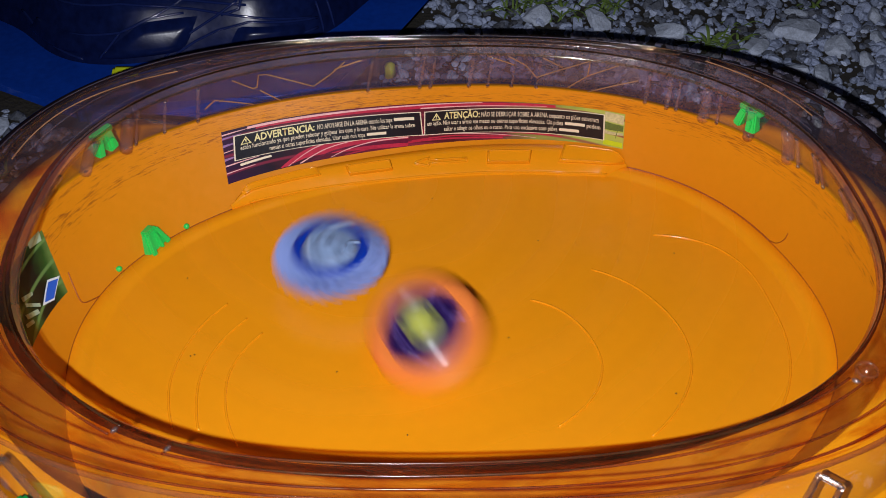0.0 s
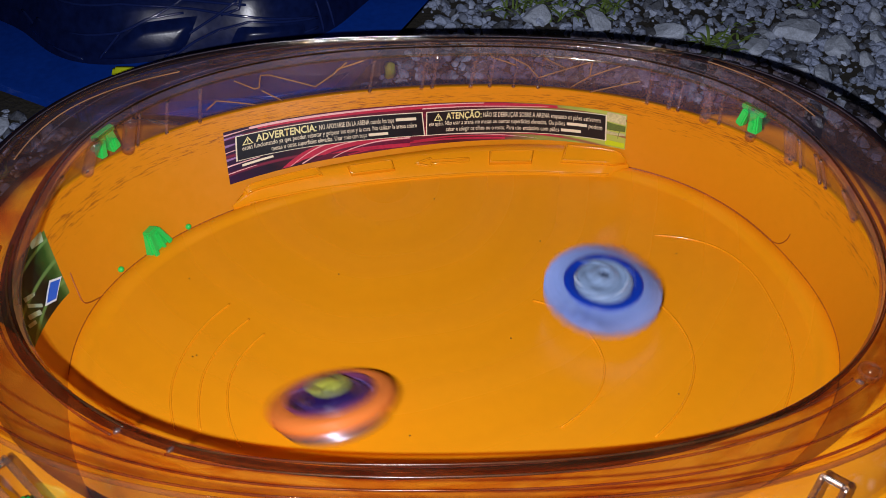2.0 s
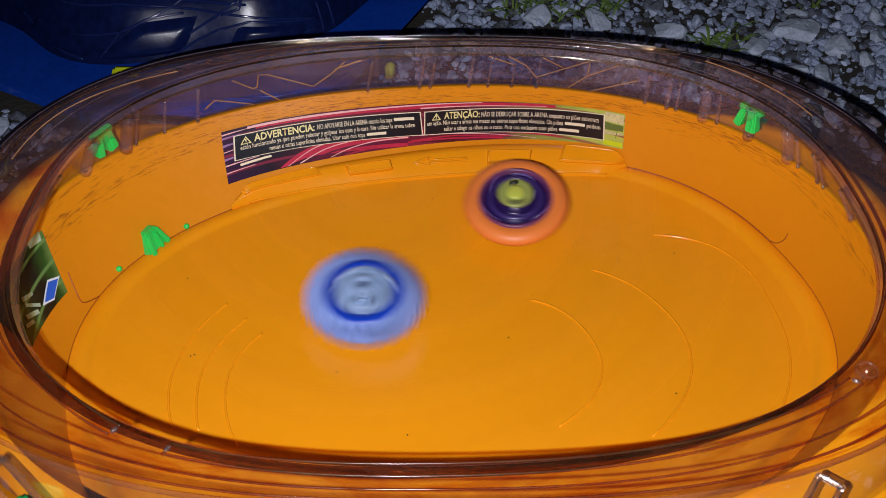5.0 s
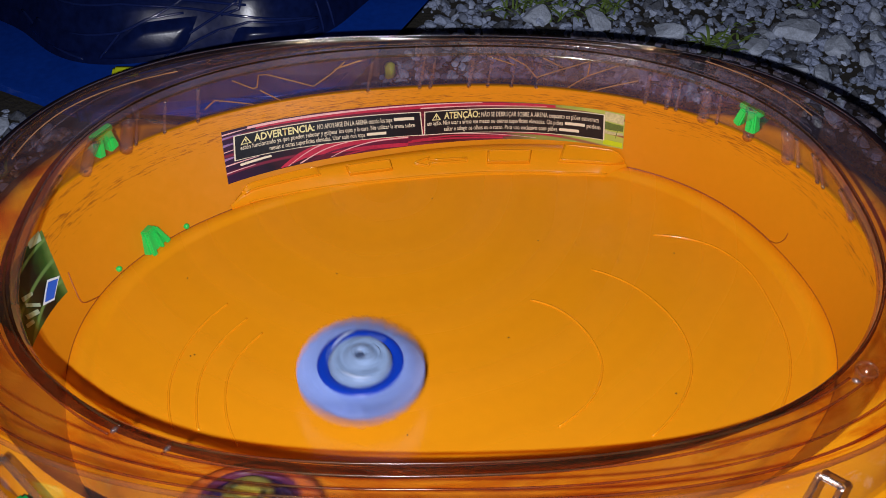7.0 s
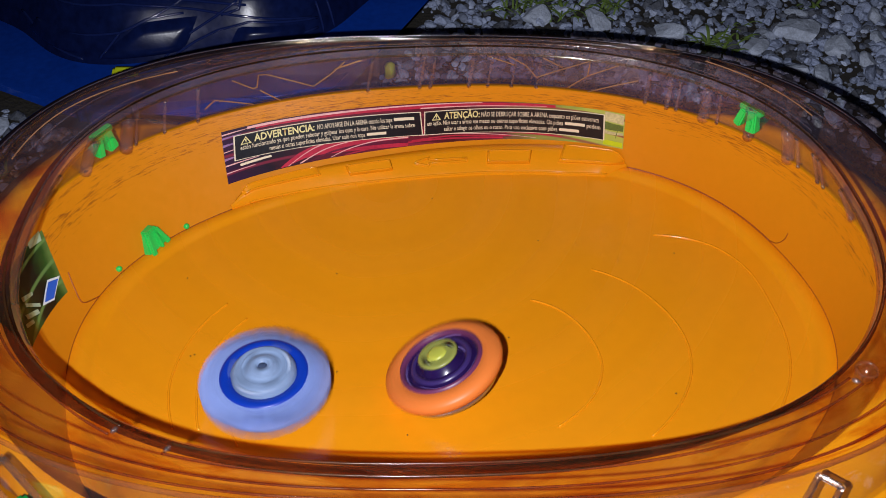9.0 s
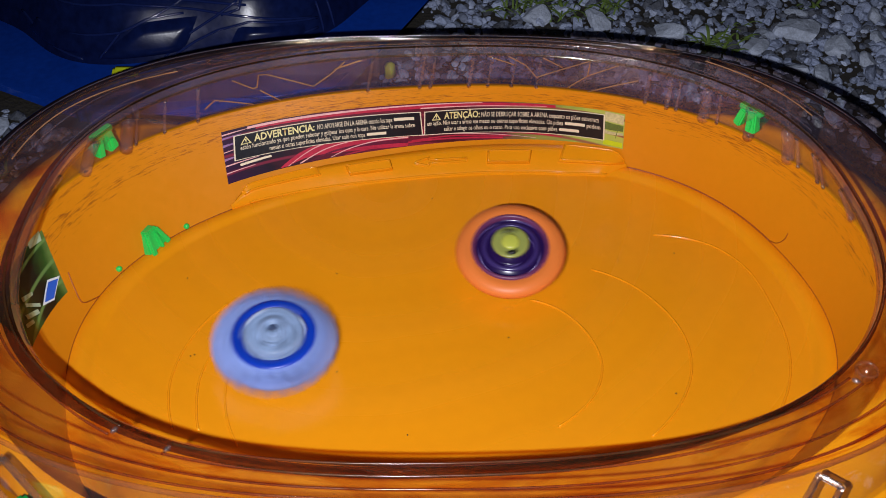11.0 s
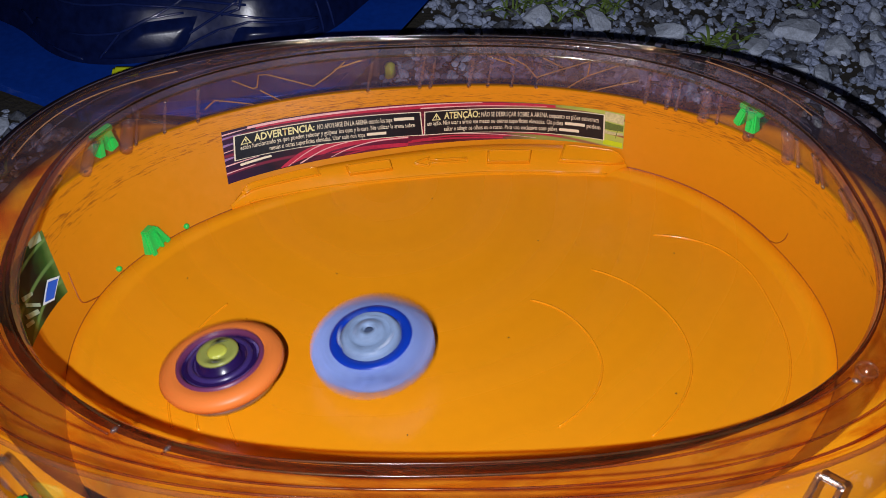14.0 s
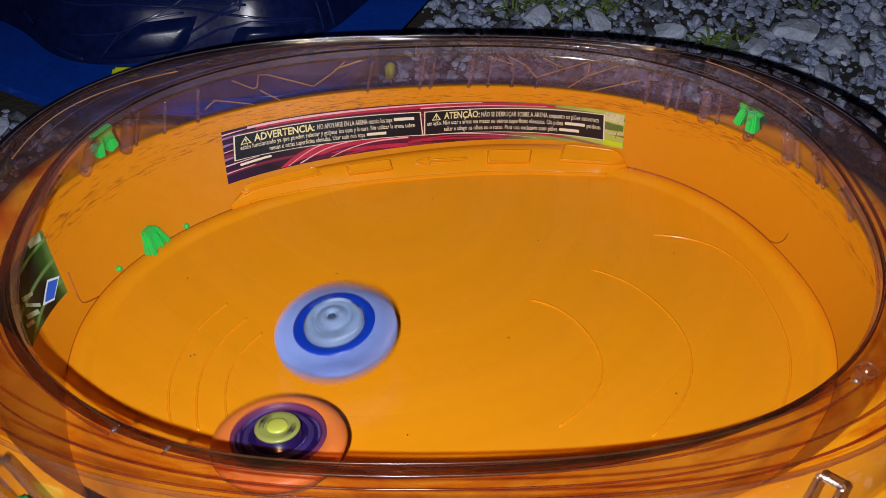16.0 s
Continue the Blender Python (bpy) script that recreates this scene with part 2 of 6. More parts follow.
def sweep(bm, points, radius, sides=6):
    """A thin rod along points."""
    rows = []
    for i, p in enumerate(points):
        a, b = points[max(0, i - 1)], points[min(len(points) - 1, i + 1)]
        d = (b - a).normalized()
        u = d.orthogonal().normalized() if i == 0 else (u - d * u.dot(d)).normalized()
        w = d.cross(u)
        rows.append([bm.verts.new(p + (u * math.cos(2 * math.pi * k / sides) + w * math.sin(2 * math.pi * k / sides)) * radius) for k in range(sides)])
    for a, b in zip(rows, rows[1:]):
        for k in range(sides):
            bm.faces.new((a[k], a[(k + 1) % sides], b[(k + 1) % sides], b[k]))
    bm.faces.new(rows[0][::-1])
    bm.faces.new(rows[-1])
    return bm


def thing(name, label, category, group="", kind="", at=None):
    ob = new(name)
    ob.empty_display_size = 0.02
    if at is not None:
        ob.matrix_world = at
    return tagged(ob, label, category, group, kind)


GROUND_Z = -0.0321
FLOOR_MID = Vector((0.0034, 0.0092))

# ---- ground ----
bm = bmesh.new()
bmesh.ops.create_grid(bm, x_segments=8, y_segments=8, size=30)
ground = part("ground", bm, soil, None, smooth=False)
ground.location.z = GROUND_Z
tagged(ground, "dark damp gravelly soil at night", "ground", kind="structure")


def stone_mesh(seed, mat):
    """An angular broken stone about 1 m across, flat below."""
    rnd = random.Random(seed)
    b = bmesh.new()
    bmesh.ops.create_icosphere(b, subdivisions=3, radius=0.62)
    cuts = [(Vector((rnd.gauss(0, 1), rnd.gauss(0, 1), rnd.gauss(0, 1))).normalized(), rnd.uniform(0.25, 0.46)) for _ in range(13)]
    sx, sy, sz = rnd.uniform(0.85, 1.15), rnd.uniform(0.65, 1.0), rnd.uniform(0.5, 0.8)
    for v in b.verts:
        for d, h in cuts:
            over = v.co.dot(d) - h
            if over > 0:
                v.co -= d * over * 0.98
        v.co *= 1 + 0.07 * noise.noise(v.co * 7 + Vector((seed, 0, 0)))
        v.co = Vector((v.co.x * sx, v.co.y * sy, v.co.z * sz))
    me = bpy.data.meshes.new("stone")
    b.to_mesh(me)
    b.free()
    me.materials.append(mat)
    return me


def stone_material(name, island):
    m = material(name, (0.29, 0.325, 0.42), 0.7, grain=0.5, scale=140 if island else 2.2, bump=0.9 if island else 0.55, bump_scale=420 if island else 8)
    n, l = m.node_tree.nodes, m.node_tree.links
    p = n["Principled BSDF"]
    base = p.inputs["Base Color"].links[0].from_socket
    if island:
        src = n.new("ShaderNodeNewGeometry").outputs["Random Per Island"]
    else:
        src = n.new("ShaderNodeObjectInfo").outputs["Random"]
    ramp = n.new("ShaderNodeValToRGB")
    e = ramp.color_ramp.elements
    e[0].position, e[0].color = 0.0, (0.14, 0.13, 0.12, 1)
    e[1].position, e[1].color = 1.0, (1.6, 1.62, 1.65, 1)
    for pos, c in ((0.22, (0.42, 0.42, 0.42, 1)), (0.5, (0.85, 0.9, 1.02, 1)), (0.8, (1.25, 1.3, 1.42, 1))):
        x = e.new(pos)
        x.color = c
    l.new(src, ramp.inputs["Fac"])
    mx = n.new("ShaderNodeMix")
    mx.data_type, mx.blend_type = "RGBA", "MULTIPLY"
    mx.inputs["Factor"].default_value = 1.0
    l.new(base, mx.inputs["A"])
    l.new(ramp.outputs["Color"], mx.inputs["B"])
    l.new(mx.outputs["Result"], p.inputs["Base Color"])
    return m


rock = stone_material("grey_stone", False)
grit = stone_material("grey_grit", True)
pale_rock = material("pale_stone", (0.42, 0.47, 0.58), 0.7, grain=0.4, scale=2.6, bump=0.55, bump_scale=8)
KINDS = [stone_mesh(k, rock) for k in range(9)]
PALE = [stone_mesh(k + 20, pale_rock) for k in range(5)]
rng = random.Random(4)
placed = []


def lay_stone(x, y, size, pale=False):
    placed.append((x, y, size))
    ob = new("stone", rng.choice(PALE if pale else KINDS))
    ob.matrix_world = pose(x, y, GROUND_Z + size * 0.2, rng.uniform(-20, 20), rng.uniform(-20, 20), rng.uniform(0, 360)) @ Matrix.Diagonal((size, size, size, 1))
    tagged(ob, "pale grey broken stone lying in the gravel" if size > 0.013 else "small grey broken stone lying in the gravel", "stone", "gravel stones")


for sx, sy, ss in ((0.232, 0.297, 0.026), (0.212, 0.301, 0.013), (0.199, 0.285, 0.017), (0.146, 0.303, 0.020), (0.253, 0.280, 0.018), (0.219, 0.258, 0.013), (0.232, 0.247, 0.017),
                   (0.266, 0.265, 0.014), (0.290, 0.321, 0.014), (0.239, 0.330, 0.013), (0.282, 0.293, 0.013), (0.272, 0.231, 0.015), (0.288, 0.245, 0.016),
                   (0.280, 0.205, 0.016), (0.266, 0.194, 0.013), (-0.261, 0.191, 0.030), (-0.227, 0.190, 0.012), (0.030, 0.221, 0.018), (0.101, 0.313, 0.018), (0.061, 0.322, 0.017)):
    lay_stone(sx, sy, ss, True)
tries = 0
while len(placed) < 290 and tries < 20000:
    tries += 1
    x, y = rng.uniform(-0.30, 0.36), rng.uniform(0.115, 0.395)
    size = rng.choice((0.006, 0.007, 0.008, 0.009, 0.010, 0.011, 0.013))
    if x < -0.02 and (x + 0.17) ** 2 + ((y - 0.326) / 0.88) ** 2 < 0.195 ** 2:
        continue
    if abs(x / 0.180) ** 2.6 + abs(y / 0.126) ** 2.6 < 1.0:
        continue
    if x > 0.33 or (x < 0.05 and y > 0.372):
        continue
    if all((x - a) ** 2 + (y - b) ** 2 > (0.36 * (size + c)) ** 2 for a, b, c in placed):
        lay_stone(x, y, size)

# grit between the stones
shapes = []
for k in range(5):
    b = bmesh.new()
    bmesh.ops.create_icosphere(b, subdivisions=1, radius=0.5)
    for v in b.verts:
        v.co *= 1 + 0.55 * noise.noise(v.co * 3 + Vector((k * 7.1, 0, 0)))
        v.co.z *= 0.7
    b.verts.index_update()
    shapes.append(([v.co.copy() for v in b.verts], [[v.index for v in f.verts] for f in b.faces]))
    b.free()
vs, fs = [], []
for k in range(6):
    b = bmesh.new()
    bmesh.ops.create_icosphere(b, subdivisions=2, radius=0.6)
    rnd = random.Random(50 + k)
    cuts = [(Vector((rnd.gauss(0, 1), rnd.gauss(0, 1), rnd.gauss(0, 1))).normalized(), rnd.uniform(0.26, 0.46)) for _ in range(11)]
    for v in b.verts:
        for d, h in cuts:
            over = v.co.dot(d) - h
            if over > 0:
                v.co -= d * over * 0.97
        v.co.z *= 0.75
    b.verts.index_update()
    shapes.append(([v.co.copy() for v in b.verts], [[v.index for v in f.verts] for f in b.faces]))
    b.free()
for i in range(15000):
    x, y = rng.uniform(-0.34, 0.40), rng.uniform(0.078, 0.43)
    if abs(x / 0.162) ** 2.6 + abs(y / 0.114) ** 2.6 < 1.0 or (x + 0.17) ** 2 + ((y - 0.326) / 0.88) ** 2 < 0.155 ** 2:
        continue
    size = 0.0016 + 0.0050 * rng.random() ** 2.0
    if i % 3 == 0:
        size = rng.uniform(0.004, 0.0095)
    m = pose(x, y, GROUND_Z + size * 0.15, rng.uniform(0, 40), rng.uniform(0, 40), rng.uniform(0, 360)) @ Matrix.Diagonal((size * rng.uniform(0.8, 1.4), size, size * rng.uniform(0.7, 1.1), 1))
    pv, pf = shapes[5 + i // 3 % 6] if i % 3 == 0 else shapes[i % 5]
    o = len(vs)
    vs += [m @ v for v in pv]
    fs += [[o + j for j in f] for f in pf]
# thinner grit farther out, all round
for i in range(2600):
    x, y = 0.02 + 0.28 * rng.gauss(0, 1), 0.14 + 0.26 * rng.gauss(0, 1)
    if abs(x / 0.185) ** 2.6 + abs((y - 0.005) / 0.145) ** 2.6 < 1.0 or (x + 0.17) ** 2 + ((y - 0.326) / 0.92) ** 2 < 0.185 ** 2 or (-0.34 < x < 0.40 and 0.078 < y < 0.43):
        continue
    size = 0.003 + 0.009 * rng.random() ** 1.5
    m = pose(x, y, GROUND_Z + size * 0.15, rng.uniform(0, 40), rng.uniform(0, 40), rng.uniform(0, 360)) @ Matrix.Diagonal((size * rng.uniform(0.8, 1.4), size, size * rng.uniform(0.7, 1.1), 1))
    pv, pf = shapes[i % 5]
    o = len(vs)
    vs += [m @ v for v in pv]
    fs += [[o + j for j in f] for f in pf]
me = bpy.data.meshes.new("gravel")
me.from_pydata(vs, [], fs)
me.materials.append(grit)
tagged(new("gravel", me), "fine grey and brown grit between the stones", "gravel", kind="stuff")

leaf = material("weed_leaf", (0.13, 0.20, 0.04), 0.55, grain=0.3, scale=200)


def weed(x, y, count, reach, seed):
    r = random.Random(seed)
    t = thing("weed", "small sparse green weed growing in gravel", "weed", "weeds", at=pose(x, y, GROUND_Z))
    for i in range(count):
        b = bmesh.new()
        a, ln, w = r.uniform(0, 6.28), reach * r.uniform(0.5, 1.0), r.uniform(0.0008, 0.0016)
        d, side = Vector((math.cos(a), math.sin(a), 0)), Vector((-math.sin(a), math.cos(a), 0))
        off = Vector((r.uniform(-1, 1), r.uniform(-1, 1), 0)) * reach * 0.4
        rows = []
        for j in range(5):
            s = j / 4
            c = off + d * ln * s * 0.8 + Vector((0, 0, ln * (1.1 * s - 0.8 * s * s)))
            k = w * (1 - s) ** 0.6 * (0.5 + s) + 0.00005
            rows.append([b.verts.new(c + side * k), b.verts.new(c + Vector((0, 0, 0.0003))), b.verts.new(c - side * k)])
        for p, q in zip(rows, rows[1:]):
            b.faces.new((p[0], p[1], q[1], q[0]))
            b.faces.new((p[1], p[2], q[2], q[1]))
        part("leaf", b, leaf, t)


for i, (x, y, c, s) in enumerate(((0.167, 0.286, 16, 0.020), (0.180, 0.280, 10, 0.016), (0.106, 0.331, 14, 0.024), (0.051, 0.340, 12, 0.022), (0.076, 0.326, 9, 0.018), (0.193, 0.313, 9, 0.016), (-0.238, 0.156, 9, 0.014), (0.020, 0.211, 8, 0.016), (0.044, 0.334, 14, 0.022), (0.066, 0.337, 12, 0.020), (0.088, 0.334, 16, 0.022), (0.117, 0.338, 10, 0.018), (0.186, 0.291, 14, 0.018), (0.250, 0.338, 8, 0.014))):
    weed(x, y, c, s, i)

# ---- the orange arena ----
arena = thing("toy_arena", "orange plastic spinning-top arena with smoky clear rim on gravel", "toy arena")


def floor_height(t):
    return FLOOR_Z + (EDGE_Z - FLOOR_Z) * t * t


bm = bmesh.new()
rings = [(lerp(lambda p: FLOOR_MID, FLOOR_EDGE, s), floor_height(s)) for s in (0.02, 0.15, 0.3, 0.45, 0.6, 0.72, 0.84, 0.93)]
rings += [(lerp(lambda p: FLOOR_MID, FLOOR_EDGE, s), floor_height(s) + h) for s, h in ((0.947, 0.0), (0.953, 0.0012), (0.985, 0.0011), (1.0, 0.0))]
rows = loft(bm, rings)
mid = bm.verts.new((*FLOOR_MID, FLOOR_Z))
for i, v in enumerate(rows[0]):
    bm.faces.new((mid, v, rows[0][(i + 1) % len(rows[0])]))
bmesh.ops.recalc_face_normals(bm, faces=bm.faces)
part("bowl_floor", bm, floor_orange, arena, "glossy orange concave floor with moulded arcs")


def wall_at(phi, s):
    """A place on the inner face of the bowl's wall: s is 0 at the floor and 1 at the top."""
    p = FLOOR_EDGE(phi).lerp(BOWL_TOP(phi), s)
    return Vector((p.x, p.y, EDGE_Z + (BOWL_Z - EDGE_Z) * s))


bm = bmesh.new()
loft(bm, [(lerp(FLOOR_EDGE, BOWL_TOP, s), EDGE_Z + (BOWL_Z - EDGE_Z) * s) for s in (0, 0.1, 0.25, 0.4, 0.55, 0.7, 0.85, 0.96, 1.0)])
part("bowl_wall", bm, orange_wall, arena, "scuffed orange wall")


def shelf(d, rise=0.0):
    """The shelf outside the bowl is high at the two ends and drops away along the far side."""
    def at(phi):
        a = math.degrees(phi) % 360
        k = float(np.interp(a, (38, 56, 128, 148), (0, 1, 1, 0)))
        e = float(np.interp(a, (0, 30, 50, 130, 150, 205, 228, 312, 335, 360), (1, 1, 0, 0, 1, 1, -0.5, -0.5, 1, 1)))
        return BOWL_Z + d + rise * e - 0.013 * k * k * (3 - 2 * k)
    return at


bm = bmesh.new()
loft(bm, [(BOWL_TOP, BOWL_Z), (grow(BOWL_TOP, 0.0022), BOWL_Z + 0.0004), (grow(BOWL_TOP, 0.003), shelf(-0.0005)), (lerp(BOWL_TOP, RIM_OUT, 0.7), shelf(-0.001, 0.004)), (grow(RIM_OUT, 0.0075), shelf(-0.003, 0.006)), (grow(RIM_OUT, 0.0075), shelf(-0.010)),
          (grow(RIM_OUT, 0.004), 0.0), (grow(RIM_OUT, -0.002), GROUND_Z)])
part("skirt", bm, orange, arena)

bm = bmesh.new()
loft(bm, [(grow(BOWL_TOP, 0.0005), BOWL_Z + 0.001), (lerp(BOWL_TOP, LIP, 0.5), 0.5 * (BOWL_Z + LIP_Z)), (grow(LIP, 0.0006), LIP_Z - 0.001)])
part("clear_wall", bm, smoke_wall, arena, "smoky clear plastic wall")
bm = bmesh.new()
loft(bm, [(grow(LIP, 0.0002), LIP_Z), (grow(LIP, 0.0006), LIP_Z + 0.0025), (grow(LIP, 0.001), RIM_Z - 0.0006)])
part("rim_band", bm, smoke_band, arena, "smoky purple-brown inner band of the rim")
bm = bmesh.new()
loft(bm, [(grow(LIP, 0.0012), RIM_Z - 0.0004), (grow(LIP, 0.002), RIM_Z), (lerp(LIP, RIM_OUT, 0.5), RIM_Z + 0.0006), (lerp(LIP, RIM_OUT, 0.9), RIM_Z + 0.0002), (RIM_OUT, RIM_Z - 0.001)])
part("rim", bm, smoke, arena, "broad smoky clear rim")
# one plastic all round; the far spans carry shade and haze in their tint
REAR = "far outer edge of the rim between its windows, shade in its tint"
for a0, a1, mt, lb in ((-18, 25.4, smoke_far_shade, REAR), (28.8, 44.3, smoke_far_shade, REAR), (48.2, 84.7, smoke_far_shade, REAR), (91.3, 95.2, smoke_far_shade, REAR), (102.3, 200, smoke_far_shade, REAR), (200, 342, smoke_light, "clear outer edge of the rim")):
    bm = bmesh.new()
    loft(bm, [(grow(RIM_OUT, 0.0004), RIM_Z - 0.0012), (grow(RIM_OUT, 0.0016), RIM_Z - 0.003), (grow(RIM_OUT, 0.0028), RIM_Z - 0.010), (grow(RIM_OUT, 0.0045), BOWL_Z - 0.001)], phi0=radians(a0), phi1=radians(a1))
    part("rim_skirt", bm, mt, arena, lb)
bm = bmesh.new()
sweep(bm, [Vector((*LIP(2 * math.pi * i / 200), LIP_Z)) for i in range(201)], 0.0006)
part("rim_lip", bm, smoke_edge, arena)


def shade_strip(share):
    """A dark strip added for the shade under the rim: broad along the near side and narrow elsewhere."""
    def at(phi):
        w = float(np.interp(math.degrees(phi) % 360, (0, 150, 195, 285, 335, 360), (0.0014, 0.0014, 0.0046, 0.0046, 0.0014, 0.0014)))
        return grow(LIP, 0.0002 + w * share)(phi)
    return at


# added strip: the band of shade along the lip is put into its tint
bm = bmesh.new()
loft(bm, [(shade_strip(0.15), RIM_Z - 0.0016), (shade_strip(0.5), RIM_Z - 0.0010), (shade_strip(1.0), RIM_Z - 0.0010)])
part("lip_shade_strip", bm, smoke_shade_strip, arena, "added dark strip under the rim that stands in for its shade")


def clear_at(phi, s):
    p = BOWL_TOP(phi).lerp(LIP(phi), s)
    return Vector((p.x, p.y, BOWL_Z + (LIP_Z - BOWL_Z) * s))


def floor_at(phi, s, lift=0.0):
    p = FLOOR_MID.lerp(FLOOR_EDGE(phi), s)
    return Vector((p.x, p.y, floor_height(s) + lift))


def rim_at(phi, s, lift=0.0):
    p = LIP(phi).lerp(RIM_OUT(phi), s)
    return Vector((p.x, p.y, RIM_Z + 0.0004 + lift))


def along(fn, places, lift=0.0, count=40):
    """Points along a smooth line through places (degrees, s) on a surface."""
    out = []
    n = len(places) - 1
    for i in range(count + 1):
        x = i / count * n
        k = min(int(x), n - 1)
        s = x - k
        q = [places[min(n, max(0, k + d))] for d in (-1, 0, 1, 2)]
        c = [0.5 * (2 * q[1][j] + (q[2][j] - q[0][j]) * s + (2 * q[0][j] - 5 * q[1][j] + 4 * q[2][j] - q[3][j]) * s * s + (3 * q[1][j] - q[0][j] - 3 * q[2][j] + q[3][j]) * s ** 3) for j in (0, 1)]
        p = fn(radians(c[0]), c[1])
        out.append(p + Vector((0, 0, lift)))
    return out


def straight(fn, places, per=8):
    out = []
    for (a, b), (c, d) in zip(places, places[1:]):
        for i in range(per):
            s = i / per
            out.append(fn(radians(a + (c - a) * s), b + (d - b) * s))
    out.append(fn(radians(places[-1][0]), places[-1][1]))
    return out


def inward(phi, d):
    """A step of d metres off the bowl's wall, towards the inside."""
    v = FLOOR_EDGE(phi).normalized()
    return Vector((-v.x * 0.97, -v.y * 0.97, 0.25)) * d


def on_wall(u_phi, v_s, lift):
    return wall_at(u_phi, v_s) + inward(u_phi, lift)


def wall_patch(quad, lift, mat, parent, name, label="", nu=40, nv=6, thick=0.0):
    """A thin sheet on the wall between four corners (degrees, s): bottom left, bottom right, top right, top left."""
    b = bmesh.new()
    uv = b.loops.layers.uv.verify()
    bl, br, tr, tl = quad
    rows = []
    for j in range(nv + 1):
        v = j / nv
        row = []
        for i in range(nu + 1):
            u = i / nu
            a = [(bl[k] * (1 - u) + br[k] * u) * (1 - v) + (tl[k] * (1 - u) + tr[k] * u) * v for k in (0, 1)]
            row.append(b.verts.new(on_wall(radians(a[0]), a[1], lift)))
        rows.append(row)
    for j in range(nv):
        for i in range(nu):
            f = b.faces.new((rows[j][i], rows[j][i + 1], rows[j + 1][i + 1], rows[j + 1][i]))
            for lp, (u, v) in zip(f.loops, ((i, j), (i + 1, j), (i + 1, j + 1), (i, j + 1))):
                lp[uv].uv = (u / nu, v / nv)
    return part(name, b, mat, parent, label)


def in_quad(quad, u, v):
    bl, br, tr, tl = quad
    return [(bl[k] * (1 - u) + br[k] * u) * (1 - v) + (tl[k] * (1 - u) + tr[k] * u) * v for k in (0, 1)]


def sub_quad(quad, u0, v0, u1, v1):
    return [in_quad(quad, u0, v0), in_quad(quad, u1, v0), in_quad(quad, u1, v1), in_quad(quad, u0, v1)]


def lettering(text, quad, u0, u1, v0, v1, lift, mat, parent, name="lettering", bold=False):
    """Words laid on the wall, from u0 to u1 and from the baseline v0 to the capitals' height v1 in a quad."""
    cu = bpy.data.curves.new("words", "FONT")
    cu.body, cu.resolution_u, cu.offset = text, 2, 0.022 if bold else 0.004
    ob = new("words", cu)
    me = bpy.data.meshes.new_from_object(ob.evaluated_get(bpy.context.evaluated_depsgraph_get()))
    bpy.data.objects.remove(ob)
    xs = [v.co.x for v in me.vertices]
    x0, x1 = min(xs), max(xs)
    for v in me.vertices:
        a = in_quad(quad, u0 + (u1 - u0) * (v.co.x - x0) / (x1 - x0), v0 + (v1 - v0) * v.co.y / 0.69)
        v.co = on_wall(radians(a[0]), a[1], lift)
    me.name = name
    me.materials.clear()
    me.materials.append(mat)
    o = new(name, me)
    o.parent = parent
    return o


